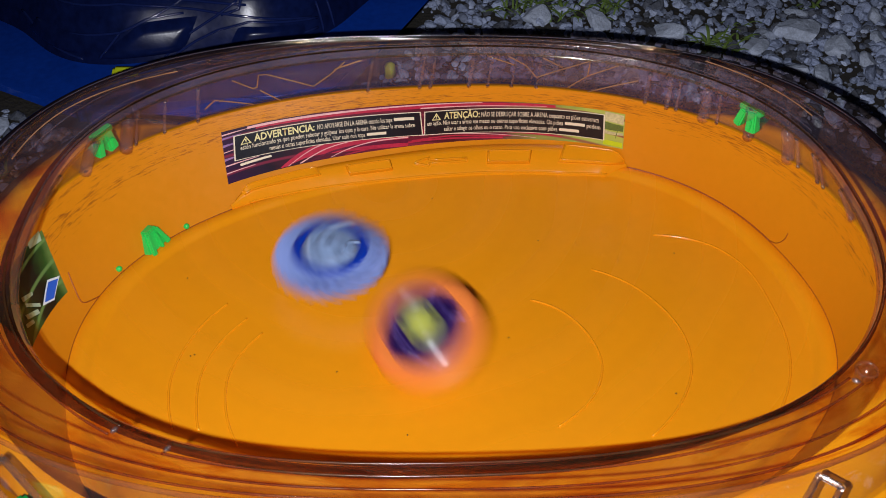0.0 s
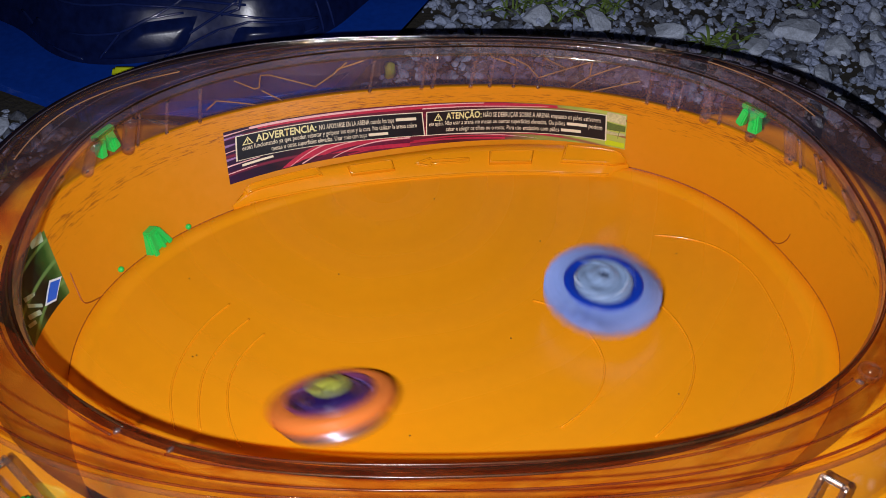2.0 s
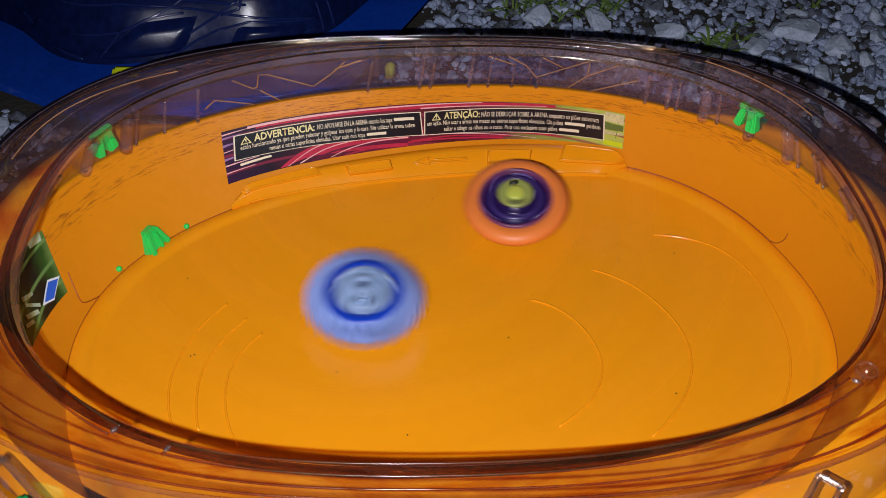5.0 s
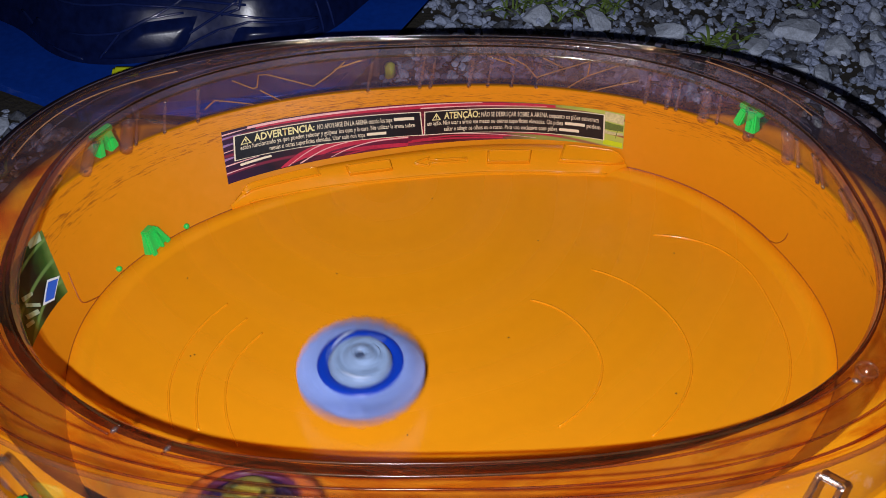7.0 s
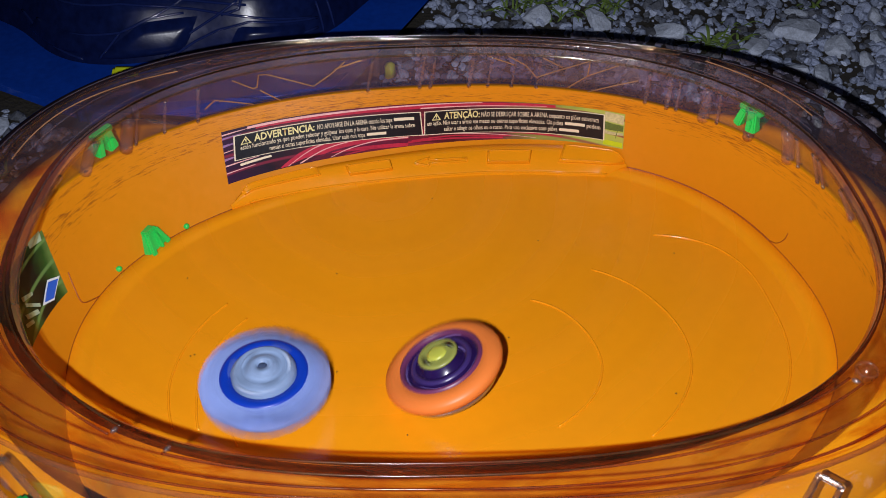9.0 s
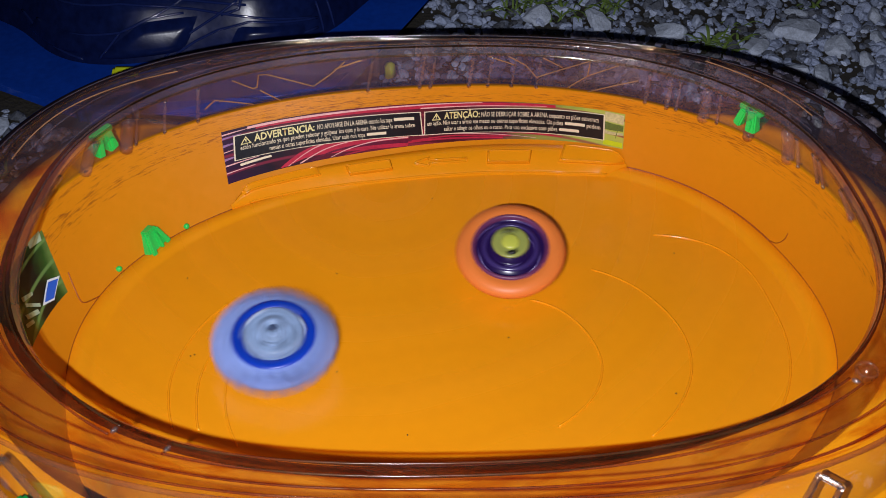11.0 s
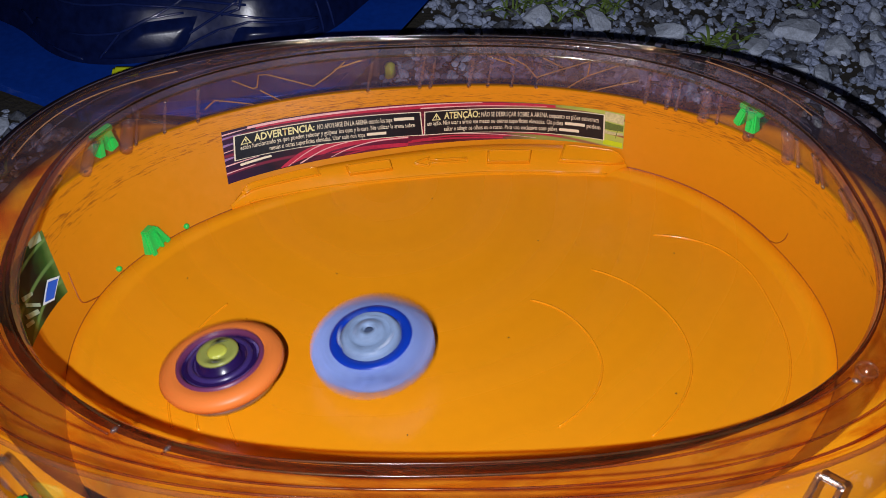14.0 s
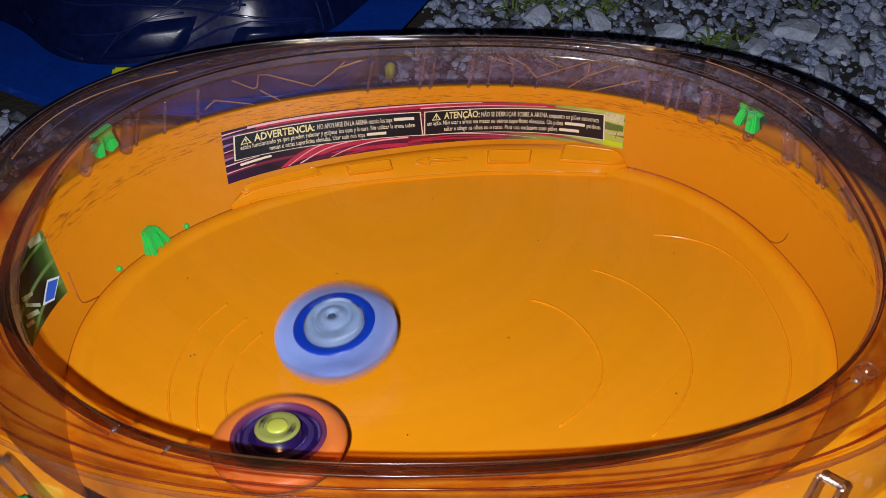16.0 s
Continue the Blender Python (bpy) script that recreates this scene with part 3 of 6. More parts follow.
def art(name, stops, streak, scale, turn):
    """Printed art: bands of colour along u, crossed by curved pale streaks."""
    m = bpy.data.materials.new(name)
    m.use_nodes = True
    n, l = m.node_tree.nodes, m.node_tree.links
    p = n["Principled BSDF"]
    p.inputs["Roughness"].default_value = 0.3
    uv, mp = n.new("ShaderNodeUVMap"), n.new("ShaderNodeMapping")
    l.new(uv.outputs["UV"], mp.inputs["Vector"])
    mp.inputs["Rotation"].default_value = (0, 0, radians(turn))
    mp.inputs["Scale"].default_value = (scale, 1.0, 1)
    nz = n.new("ShaderNodeTexNoise")
    nz.inputs["Scale"].default_value, nz.inputs["Detail"].default_value = 3.0, 3
    l.new(mp.outputs["Vector"], nz.inputs["Vector"])
    sep = n.new("ShaderNodeSeparateXYZ")
    l.new(uv.outputs["UV"], sep.inputs[0])
    ad = n.new("ShaderNodeMath")
    ad.operation = "MULTIPLY_ADD"
    l.new(nz.outputs["Fac"], ad.inputs[0])
    ad.inputs[1].default_value = 0.22
    l.new(sep.outputs["X"], ad.inputs[2])
    ramp = n.new("ShaderNodeValToRGB")
    e = ramp.color_ramp.elements
    e[0].position, e[0].color = stops[0][0], (*stops[0][1], 1)
    e[1].position, e[1].color = stops[-1][0], (*stops[-1][1], 1)
    for pos, c in stops[1:-1]:
        x = e.new(pos)
        x.color = (*c, 1)
    l.new(ad.outputs[0], ramp.inputs["Fac"])
    wv = n.new("ShaderNodeTexWave")
    wv.wave_type, wv.rings_direction = "RINGS", "Z"
    wv.inputs["Scale"].default_value, wv.inputs["Distortion"].default_value, wv.inputs["Detail"].default_value, wv.inputs["Detail Scale"].default_value = 0.42, 9.0, 2.0, 0.5
    m2 = n.new("ShaderNodeMapping")
    m2.inputs["Location"].default_value = (-0.4, 0.9, 0)
    m2.inputs["Scale"].default_value = (scale * 0.8, 2.2, 1)
    l.new(uv.outputs["UV"], m2.inputs["Vector"])
    l.new(m2.outputs["Vector"], wv.inputs["Vector"])
    mr = n.new("ShaderNodeMapRange")
    mr.inputs["From Min"].default_value, mr.inputs["From Max"].default_value = 0.88, 1.0
    mr.inputs["To Max"].default_value = 0.8
    l.new(wv.outputs["Fac"], mr.inputs["Value"])
    mx = n.new("ShaderNodeMix")
    mx.data_type = "RGBA"
    mx.inputs["B"].default_value = (*streak, 1)
    l.new(mr.outputs["Result"], mx.inputs["Factor"])
    l.new(ramp.outputs["Color"], mx.inputs["A"])
    l.new(mx.outputs["Result"], p.inputs["Base Color"])
    return m


black_ink = material("black_print", (0.006, 0.006, 0.010), 0.3, grain=0.2, scale=80)
cream_ink = material("cream_print", (0.78, 0.68, 0.30), 0.4, grain=0.05, scale=300)
pale_ink = material("pale_print", (0.80, 0.68, 0.48), 0.4, grain=0.05, scale=300)
blue_ink = material("blue_print", (0.02, 0.12, 0.62), 0.35, grain=0.08, scale=200)
white_ink = material("white_print", (0.75, 0.78, 0.8), 0.4, grain=0.05, scale=200)
red_art = art("dark_red_printed_art", [(0.08, (0.035, 0.005, 0.04)), (0.22, (0.012, 0.003, 0.012)), (0.36, (0.10, 0.006, 0.02)), (0.55, (0.16, 0.010, 0.03)), (0.7, (0.06, 0.006, 0.012)), (0.85, (0.16, 0.02, 0.04)), (1.0, (0.22, 0.07, 0.05)), (1.07, (0.42, 0.46, 0.08)), (1.12, (0.36, 0.46, 0.07))], (0.25, 0.02, 0.05), 3.2, 20)
crimson_ink = material("crimson_print", (0.45, 0.018, 0.05), 0.3, grain=0.3, scale=60)
wine_ink = material("wine_print", (0.12, 0.006, 0.03), 0.3, grain=0.3, scale=60)
rose_ink = material("rose_print", (0.78, 0.42, 0.40), 0.35, grain=0.15, scale=80)
lilac_ink = material("lilac_print", (0.30, 0.16, 0.34), 0.35, grain=0.3, scale=80)
green_art = art("green_printed_art", [(0.05, (0.16, 0.26, 0.06)), (0.2, (0.03, 0.09, 0.015)), (0.38, (0.005, 0.008, 0.005)), (0.62, (0.006, 0.012, 0.006)), (0.8, (0.03, 0.10, 0.02)), (1.0, (0.008, 0.014, 0.008))], (0.16, 0.30, 0.08), 1.9, -35)

# warning sticker on the far wall
sticker = wall_patch([(139.3, 0.275), (54.7, 0.268), (54.3, 0.785), (135.0, 0.83)], 0.0004, red_art, arena, "warning_sticker", "glossy red and black printed warning sticker", 60, 8)
STICKER = [(139.3, 0.275), (54.7, 0.268), (54.3, 0.785), (135.0, 0.83)]


def streak(mat, places, w0, w1, lift, name="printed_streak"):
    """A tapered printed streak through places (u, v) of the sticker, w0 wide at its start and w1 at its end."""
    b = bmesh.new()
    rows = []
    n = len(places) - 1
    for i in range(31):
        x = i / 30 * n
        k = min(int(x), n - 1)
        s = x - k
        q = [places[min(n, max(0, k + d))] for d in (-1, 0, 1, 2)]
        u, v = [0.5 * (2 * q[1][j] + (q[2][j] - q[0][j]) * s + (2 * q[0][j] - 5 * q[1][j] + 4 * q[2][j] - q[3][j]) * s * s + (3 * q[1][j] - q[0][j] - 3 * q[2][j] + q[3][j]) * s ** 3) for j in (0, 1)]
        w = w0 + (w1 - w0) * i / 30
        row = []
        for e in (-0.5, 0.5):
            d = in_quad(STICKER, min(1, max(0, u)), min(0.985, max(0.015, v + w * e)))
            row.append(b.verts.new(on_wall(radians(d[0]), d[1], lift)))
        rows.append(row)
    for r0, r1 in zip(rows, rows[1:]):
        b.faces.new((r0[0], r1[0], r1[1], r0[1]))
    part(name, b, mat, sticker)


streak(crimson_ink, [(0.13, 0.0), (0.20, 0.20), (0.30, 0.24), (0.47, 0.22)], 0.05, 0.44, 0.00046)
streak(wine_ink, [(0.20, 0.0), (0.27, 0.14), (0.36, 0.17), (0.47, 0.14)], 0.01, 0.10, 0.00050)
streak(rose_ink, [(0.15, 0.02), (0.22, 0.28), (0.31, 0.40), (0.47, 0.42)], 0.01, 0.05, 0.00050)
streak(rose_ink, [(0.18, 0.02), (0.25, 0.22), (0.33, 0.30), (0.44, 0.32)], 0.03, 0.006, 0.00054)
streak(rose_ink, [(0.26, 0.02), (0.31, 0.14), (0.38, 0.22), (0.47, 0.22)], 0.012, 0.03, 0.00054)
streak(crimson_ink, [(0.30, 0.02), (0.40, 0.08), (0.55, 0.10), (0.72, 0.05)], 0.02, 0.05, 0.00046)
streak(crimson_ink, [(0.50, 0.32), (0.62, 0.28), (0.75, 0.20), (0.86, 0.12)], 0.10, 0.03, 0.00046)
streak(rose_ink, [(0.50, 0.24), (0.60, 0.21), (0.72, 0.13), (0.80, 0.05)], 0.03, 0.006, 0.00050)
streak(crimson_ink, [(0.48, 0.12), (0.58, 0.16), (0.66, 0.13), (0.74, 0.10)], 0.04, 0.02, 0.00050)
streak(crimson_ink, [(0.08, 0.93), (0.30, 0.91), (0.60, 0.92), (0.84, 0.95)], 0.05, 0.09, 0.00046)
streak(rose_ink, [(0.06, 0.965), (0.30, 0.95), (0.48, 0.96), (0.66, 0.975)], 0.05, 0.02, 0.00050)
streak(rose_ink, [(0.50, 0.88), (0.62, 0.89), (0.74, 0.90), (0.82, 0.93)], 0.03, 0.01, 0.00050)
for v0, u1, w in ((0.93, 0.06, 0.03), (0.86, 0.045, 0.04), (0.72, 0.04, 0.05), (0.60, 0.035, 0.02), (0.46, 0.045, 0.05), (0.34, 0.08, 0.03), (0.20, 0.07, 0.02)):
    streak(lilac_ink if w > 0.03 else rose_ink, [(0.0, v0), (u1 * 0.5, v0 + 0.01), (u1, v0 + 0.02)], w, 0.01, 0.00046)
straw_ink = material("straw_print", (0.50, 0.44, 0.22), 0.35, grain=0.4, scale=120)
moss_ink = material("moss_print", (0.10, 0.14, 0.03), 0.35, grain=0.4, scale=120)
streak(straw_ink, [(0.955, 0.86), (0.975, 0.84), (0.998, 0.82)], 0.26, 0.26, 0.00046)
streak(moss_ink, [(0.955, 0.60), (0.975, 0.58), (0.998, 0.58)], 0.22, 0.16, 0.00046)
streak(straw_ink, [(0.955, 0.42), (0.975, 0.40), (0.998, 0.42)], 0.10, 0.06, 0.00048)
streak(lime, [(0.955, 0.12), (0.975, 0.11), (0.998, 0.10)], 0.14, 0.14, 0.00046)
streak(moss_ink, [(0.982, 0.30), (0.986, 0.52), (0.990, 0.66)], 0.10, 0.06, 0.00050)
BOXES = ([(135.5, 0.500), (95.8, 0.405), (95.3, 0.694), (133.3, 0.748)], [(95.1, 0.402), (58.4, 0.362), (58.2, 0.722), (94.1, 0.690)])
for q in BOXES:
    wall_patch(sub_quad(q, -0.006, -0.03, 1.006, 1.03), 0.0006, pale_ink, sticker, "sticker_border", "", 40, 4)
    wall_patch(q, 0.0008, black_ink, sticker, "text_panel", "black text panel", 40, 4)


def warning_sign(q, u0, u1, v0, v1):
    """A cream triangle with a bang in it."""
    b = bmesh.new()
    um = (u0 + u1) / 2
    for sz, pts in ((1, ((u0, v0), (u1, v0), (um, v1))),):
        outer = [Vector(p) for p in pts]
        c = sum(outer, Vector((0, 0))) / 3
        inner = [c + (p - c) * 0.68 for p in outer]
        place = [[b.verts.new(on_wall(radians(a), s, 0.0010)) for a, s in (in_quad(q, *p) for p in ring)] for ring in (outer, inner)]
        for k in range(3):
            b.faces.new((place[0][k], place[0][(k + 1) % 3], place[1][(k + 1) % 3], place[1][k]))
    for lo, hi in ((0.22, 0.30), (0.36, 0.66)):
        cs = [(um - 0.003, v0 + (v1 - v0) * lo), (um + 0.003, v0 + (v1 - v0) * lo), (um + 0.003, v0 + (v1 - v0) * hi), (um - 0.003, v0 + (v1 - v0) * hi)]
        b.faces.new([b.verts.new(on_wall(radians(a), s, 0.0010)) for a, s in (in_quad(q, *p) for p in cs)])
    part("warning_triangle", b, cream_ink, sticker)


q = BOXES[0]
warning_sign(q, 0.025, 0.082, 0.60, 0.93)
lettering("ADVERTENCIA:", q, 0.095, 0.41, 0.63, 0.93, 0.0010, cream_ink, sticker, bold=True)
lettering("NO APOYARSE EN LA ARENA cuando los tops", q, 0.425, 0.84, 0.66, 0.87, 0.0010, pale_ink, sticker)
wall_patch(sub_quad(q, 0.85, 0.70, 0.965, 0.83), 0.0010, pale_ink, sticker, "name_bar", "", 8, 1)
lettering("estén funcionando ya que pueden rebotar y golpear los ojos y la cara. No utilizar la arena sobre", q, 0.025, 0.965, 0.38, 0.58, 0.0010, pale_ink, sticker)
lettering("mesas u otras superficies elevadas. Usar solo con tops", q, 0.17, 0.68, 0.11, 0.31, 0.0010, pale_ink, sticker)
wall_patch(sub_quad(q, 0.69, 0.14, 0.80, 0.26), 0.0010, pale_ink, sticker, "name_bar", "", 8, 1)
q = BOXES[1]
warning_sign(q, 0.04, 0.095, 0.62, 0.95)
lettering("ATENÇÃO:", q, 0.115, 0.325, 0.66, 0.94, 0.0010, cream_ink, sticker, bold=True)
lettering("NÃO SE DEBRUÇAR SOBRE A ARENA enquanto os piões estiverem", q, 0.335, 0.975, 0.68, 0.88, 0.0010, pale_ink, sticker)
lettering("em ação. Não usar a arena em mesas ou outras superfícies elevadas. Os piões", q, 0.012, 0.79, 0.40, 0.59, 0.0010, pale_ink, sticker)
wall_patch(sub_quad(q, 0.80, 0.43, 0.905, 0.55), 0.0010, pale_ink, sticker, "name_bar", "", 8, 1)
lettering("podem", q, 0.915, 0.985, 0.40, 0.59, 0.0010, pale_ink, sticker)
lettering("saltar e atingir os olhos ou o rosto. Para uso exclusivo com piões", q, 0.115, 0.76, 0.12, 0.31, 0.0010, pale_ink, sticker)
wall_patch(sub_quad(q, 0.77, 0.15, 0.875, 0.27), 0.0010, pale_ink, sticker, "name_bar", "", 8, 1)
wall_patch([(135.3, 0.424), (128.8, 0.434), (128.7, 0.458), (135.1, 0.450)], 0.0007, pale_ink, sticker, "small_print_bar", "", 10, 1)

# green and black sticker at the end wall
sage_ink = material("sage_print", (0.34, 0.44, 0.30), 0.35, grain=0.5, scale=300)
badge = wall_patch([(176.2, 0.30), (190, 0.44), (190, 0.95), (170.9, 0.86)], 0.0004, green_art, arena, "picture_sticker", "glossy green and black printed sticker", 20, 8)
wall_patch([(172.4, 0.80), (175, 0.84), (174.6, 0.89), (171.4, 0.88)], 0.0006, sage_ink, badge, "white_corner", "", 4, 2)
for grown, mt, lf in ((1.0, white_ink, 0.0007), (0.8, blue_ink, 0.0009)):
    cs = [(181.75, 0.46), (179.25, 0.38), (175.0, 0.46), (177.25, 0.54)]
    cx, cy = 178.3, 0.46
    wall_patch([(cx + (a - cx) * grown, cy + (s - cy) * grown) for a, s in cs], lf, mt, badge, "emblem", "", 4, 4)
for cs in ([(180.6, 0.62), (181.2, 0.60), (184.2, 0.66), (183.8, 0.70)], [(181.4, 0.50), (182.0, 0.48), (184.6, 0.62), (184.0, 0.64)], [(183.0, 0.46), (186.4, 0.56), (186.0, 0.60), (182.6, 0.50)], [(184.4, 0.70), (187.6, 0.62), (188.0, 0.65), (184.8, 0.73)], [(185.4, 0.48), (187.8, 0.54), (187.4, 0.57), (185.0, 0.51)]):
    wall_patch([(sum(c[0] for c in cs) / 4 + (a - sum(c[0] for c in cs) / 4) * 0.8, s) for a, s in cs], 0.0008, sage_ink, badge, "lettering_bar", "", 4, 2)

# moulded ledge at the foot of the far wall
groove = material("dark_orange_groove", (0.30, 0.06, 0.004), 0.5, grain=0.1, scale=200)


def ledge_at(phi, s):
    d = math.degrees(phi)
    low = float(np.interp(d, (54, 64, 76.6, 90, 104.7, 118.6, 141), (0.936, 0.903, 0.898, 0.907, 0.928, 0.953, 0.997)))
    k = float(np.interp(d, (54, 56, 136, 141.5), (0.05, 1, 1, 0.15)))
    a, b = wall_at(phi, 0.20 * k), floor_at(phi, 1 - (1 - low) * k, 0.0006)
    return a.lerp(b, s) + Vector((0, 0, 0.0012 * math.sin(math.pi * min(1, max(0, s))) + 0.0004))


b = bmesh.new()
rows = []
for s in (0.0, 0.04, 0.3, 0.6, 0.9, 0.97, 1.0):
    rows.append([b.verts.new(ledge_at(radians(141.5 + (54 - 141.5) * i / 70), s) - Vector((0, 0, 0.002 if s in (0.0, 1.0) else 0))) for i in range(71)])
for r0, r1 in zip(rows, rows[1:]):
    for i in range(70):
        b.faces.new((r0[i], r0[i + 1], r1[i + 1], r1[i]))
ledge = part("ledge", b, orange, arena, "moulded orange ledge at the wall's foot")
# bead added along the ledge's lower edge to draw a line of highlight
b = bmesh.new()
sweep(b, [ledge_at(radians(138 - 82 * i / 80), 0.955) - Vector((0, 0, 0.0001)) for i in range(81)], 0.0005, 8)
part("highlight_bead", b, orange, ledge)


def pad(name, phi0, phi1, s0, s1, height, fn=ledge_at, n=12):
    """A raised pad with sloped sides on a surface."""
    b = bmesh.new()
    nrm = Vector((0, -0.5, 0.86))
    loops = []
    for ins, h in ((0.0, -0.0005), (0.0, height * 0.6), (0.10, height)):
        ring = []
        a0, a1 = phi0 + (phi1 - phi0) * ins * 0.25, phi1 - (phi1 - phi0) * ins * 0.25
        c0, c1 = s0 + (s1 - s0) * ins, s1 - (s1 - s0) * ins
        for i in range(n + 1):
            ring.append((a0 + (a1 - a0) * i / n, c0))
        for i in range(n + 1):
            ring.append((a1 + (a0 - a1) * i / n, c1))
        loops.append([b.verts.new(fn(radians(a), s) + nrm * h) for a, s in ring])
    for r0, r1 in zip(loops, loops[1:]):
        for i in range(len(r0)):
            k = (i + 1) % len(r0)
            b.faces.new((r0[i], r0[k], r1[k], r1[i]))
    top = loops[-1]
    for i in range(n):
        b.faces.new((top[i], top[i + 1], top[-2 - i], top[-1 - i]))
    bmesh.ops.recalc_face_normals(b, faces=b.faces)
    ob = part(name, b, orange, arena, "", True, 30)
    # bead added round the pad's top so its edges show highlights
    b = bmesh.new()
    ring = [fn(radians(a), s) + nrm * height for a, s in [(phi0 + (phi1 - phi0) * (0.03 + 0.94 * i / n), s0 + (s1 - s0) * 0.08) for i in range(n + 1)] + [(phi1 + (phi0 - phi1) * (0.03 + 0.94 * i / n), s1 - (s1 - s0) * 0.08) for i in range(n + 1)]]
    sweep(b, ring + ring[:1], 0.00035, 8)
    part("highlight_bead", b, orange, ob)
    return ob


pad("raised_pad", 115.2, 104.6, 0.34, 0.70, 0.0024)
pad("raised_pad", 81.8, 72.2, 0.34, 0.74, 0.0026)
pad("raised_panel", 138.0, 121.2, 0.04, 0.50, 0.0011)
pad("raised_panel", 66.2, 54.4, 0.02, 0.66, 0.0018)
b = bmesh.new()
sweep(b, [p + Vector((0, 0, 0.0003)) for p in straight(ledge_at, [(86.4, 0.52), (95.5, 0.50), (95.3, 0.40), (99.2, 0.55), (95.8, 0.68), (95.7, 0.60), (86.6, 0.62), (86.4, 0.52)], 4)], 0.0005)
part("moulded_arrow", b, orange, arena)

# moulded arcs and seams of the floor
ARCS = ([(40.3, 0.286), (22.3, 0.332), (1.4, 0.373), (-13.2, 0.409), (-30.5, 0.450), (-50.5, 0.488)], [(37.3, 0.507), (22.3, 0.565), (6.8, 0.606), (-7.9, 0.635), (-17.8, 0.650), (-36.5, 0.679)],
        [(36.7, 0.751), (27.7, 0.841), (18.0, 0.879), (5.8, 0.875), (-8.8, 0.886), (-20, 0.895)], [(167.5, 0.667), (182.3, 0.714), (195.4, 0.755), (206, 0.768)],
        [(171.6, 0.588), (184.9, 0.644), (194.7, 0.681), (208, 0.712)], [(176.7, 0.528), (190.0, 0.592), (199.5, 0.622), (216, 0.652)])
for arc in ARCS:
    b = bmesh.new()
    sweep(b, along(floor_at, arc, 0.00018), 0.00045, 8)
    part("moulded_arc", b, orange, arena)
for fn, line, r in ((floor_at, [(53.9, 1.0), (42, 1.0), (32, 1.0), (22.5, 1.0)], 0.0005), (floor_at, [(22.5, 1.0), (10, 1.0), (0, 1.0), (-14, 1.0), (-24, 1.0)], 0.00022),
                    (wall_at, [(22.5, 0.0), (20.6, 0.05), (19.4, 0.16), (19.2, 0.26)], 0.00025), (floor_at, [(156, 0.951), (168, 0.951), (182, 0.951), (198, 0.951)], 0.0002), (floor_at, [(14, 0.951), (0, 0.951), (-12, 0.951), (-24, 0.951)], 0.00018), (floor_at, [(141.5, 1.0), (150, 1.0), (160, 1.0), (172, 1.0), (190, 1.0)], 0.00022),
                    (wall_at, [(172.5, 0.0), (175.6, 0.10), (174.6, 0.26), (173.2, 0.40)], 0.00028)):
    b = bmesh.new()
    sweep(b, along(fn, line, 0.0001), r, 6)
    part("seam", b, groove, arena)

# green clips and pegs
b = bmesh.new()
block(b, 0.0118, 0.0050, 0.0108, pose(0, 0.0006, 0.0054), 0.0008, 0.52)
block(b, 0.0024, 0.0016, 0.0098, pose(-0.0036, -0.0022, 0.0048, -8, 13, 0), 0.0004, 0.8)
block(b, 0.0024, 0.0016, 0.0098, pose(0.0040, -0.0022, 0.0048, -8, -13, 0), 0.0004, 0.8)
block(b, 0.0012, 0.0018, 0.0076, pose(0.0012, -0.0022, 0.0040, -8, 4, 0), 0.0003)
block(b, 0.0058, 0.0046, 0.0014, pose(0, -0.0002, 0.0104), 0.0005)
w = wall_at(radians(158.2), 0.0)
part("floor_clip", b, green, arena, "bright green plastic clip", True, 30).matrix_local = pose(w.x, w.y, w.z, 0, 0, 68) @ pose(0, -0.001, 0, -14) @ Matrix.Diagonal((1.0, 1.0, 0.95, 1))
for a, s in ((151.0, 0.03), (166.1, 0.05)):
    w = on_wall(radians(a), s, 0.0)
    part("peg", turned(bmesh.new(), [(0.0013, 0.0), (0.0012, 0.0009), (0.0007, 0.0015), (0, 0.0017)], 16, pose(w.x, w.y, w.z, 0, 40, a + 180)), green, arena, "round green peg")
for a, s, turn in ((155.6, 0.36, 62), (31.6, 0.42, -52)):
    b = bmesh.new()
    block(b, 0.0036, 0.0045, 0.0085, pose(-0.0034, 0, 0.004, 0, 12, 0), 0.0006, 0.85)
    block(b, 0.0050, 0.0045, 0.0100, pose(0.0022, 0, 0.0045, 0, -8, 0), 0.0006, 0.8)
    block(b, 0.0110, 0.0030, 0.0024, pose(0, 0.0005, 0.0088), 0.0005)
    block(b, 0.0014, 0.0052, 0.0050, pose(0.0024, -0.0004, 0.0030), 0.0003)
    w = clear_at(radians(a), s)
    part("wall_clip", b, green, arena, "bright green plastic clip", True, 30).matrix_local = pose(w.x, w.y, w.z, 0, 0, turn) @ pose(0, -0.0025 if turn < 0 else -0.001, 0)

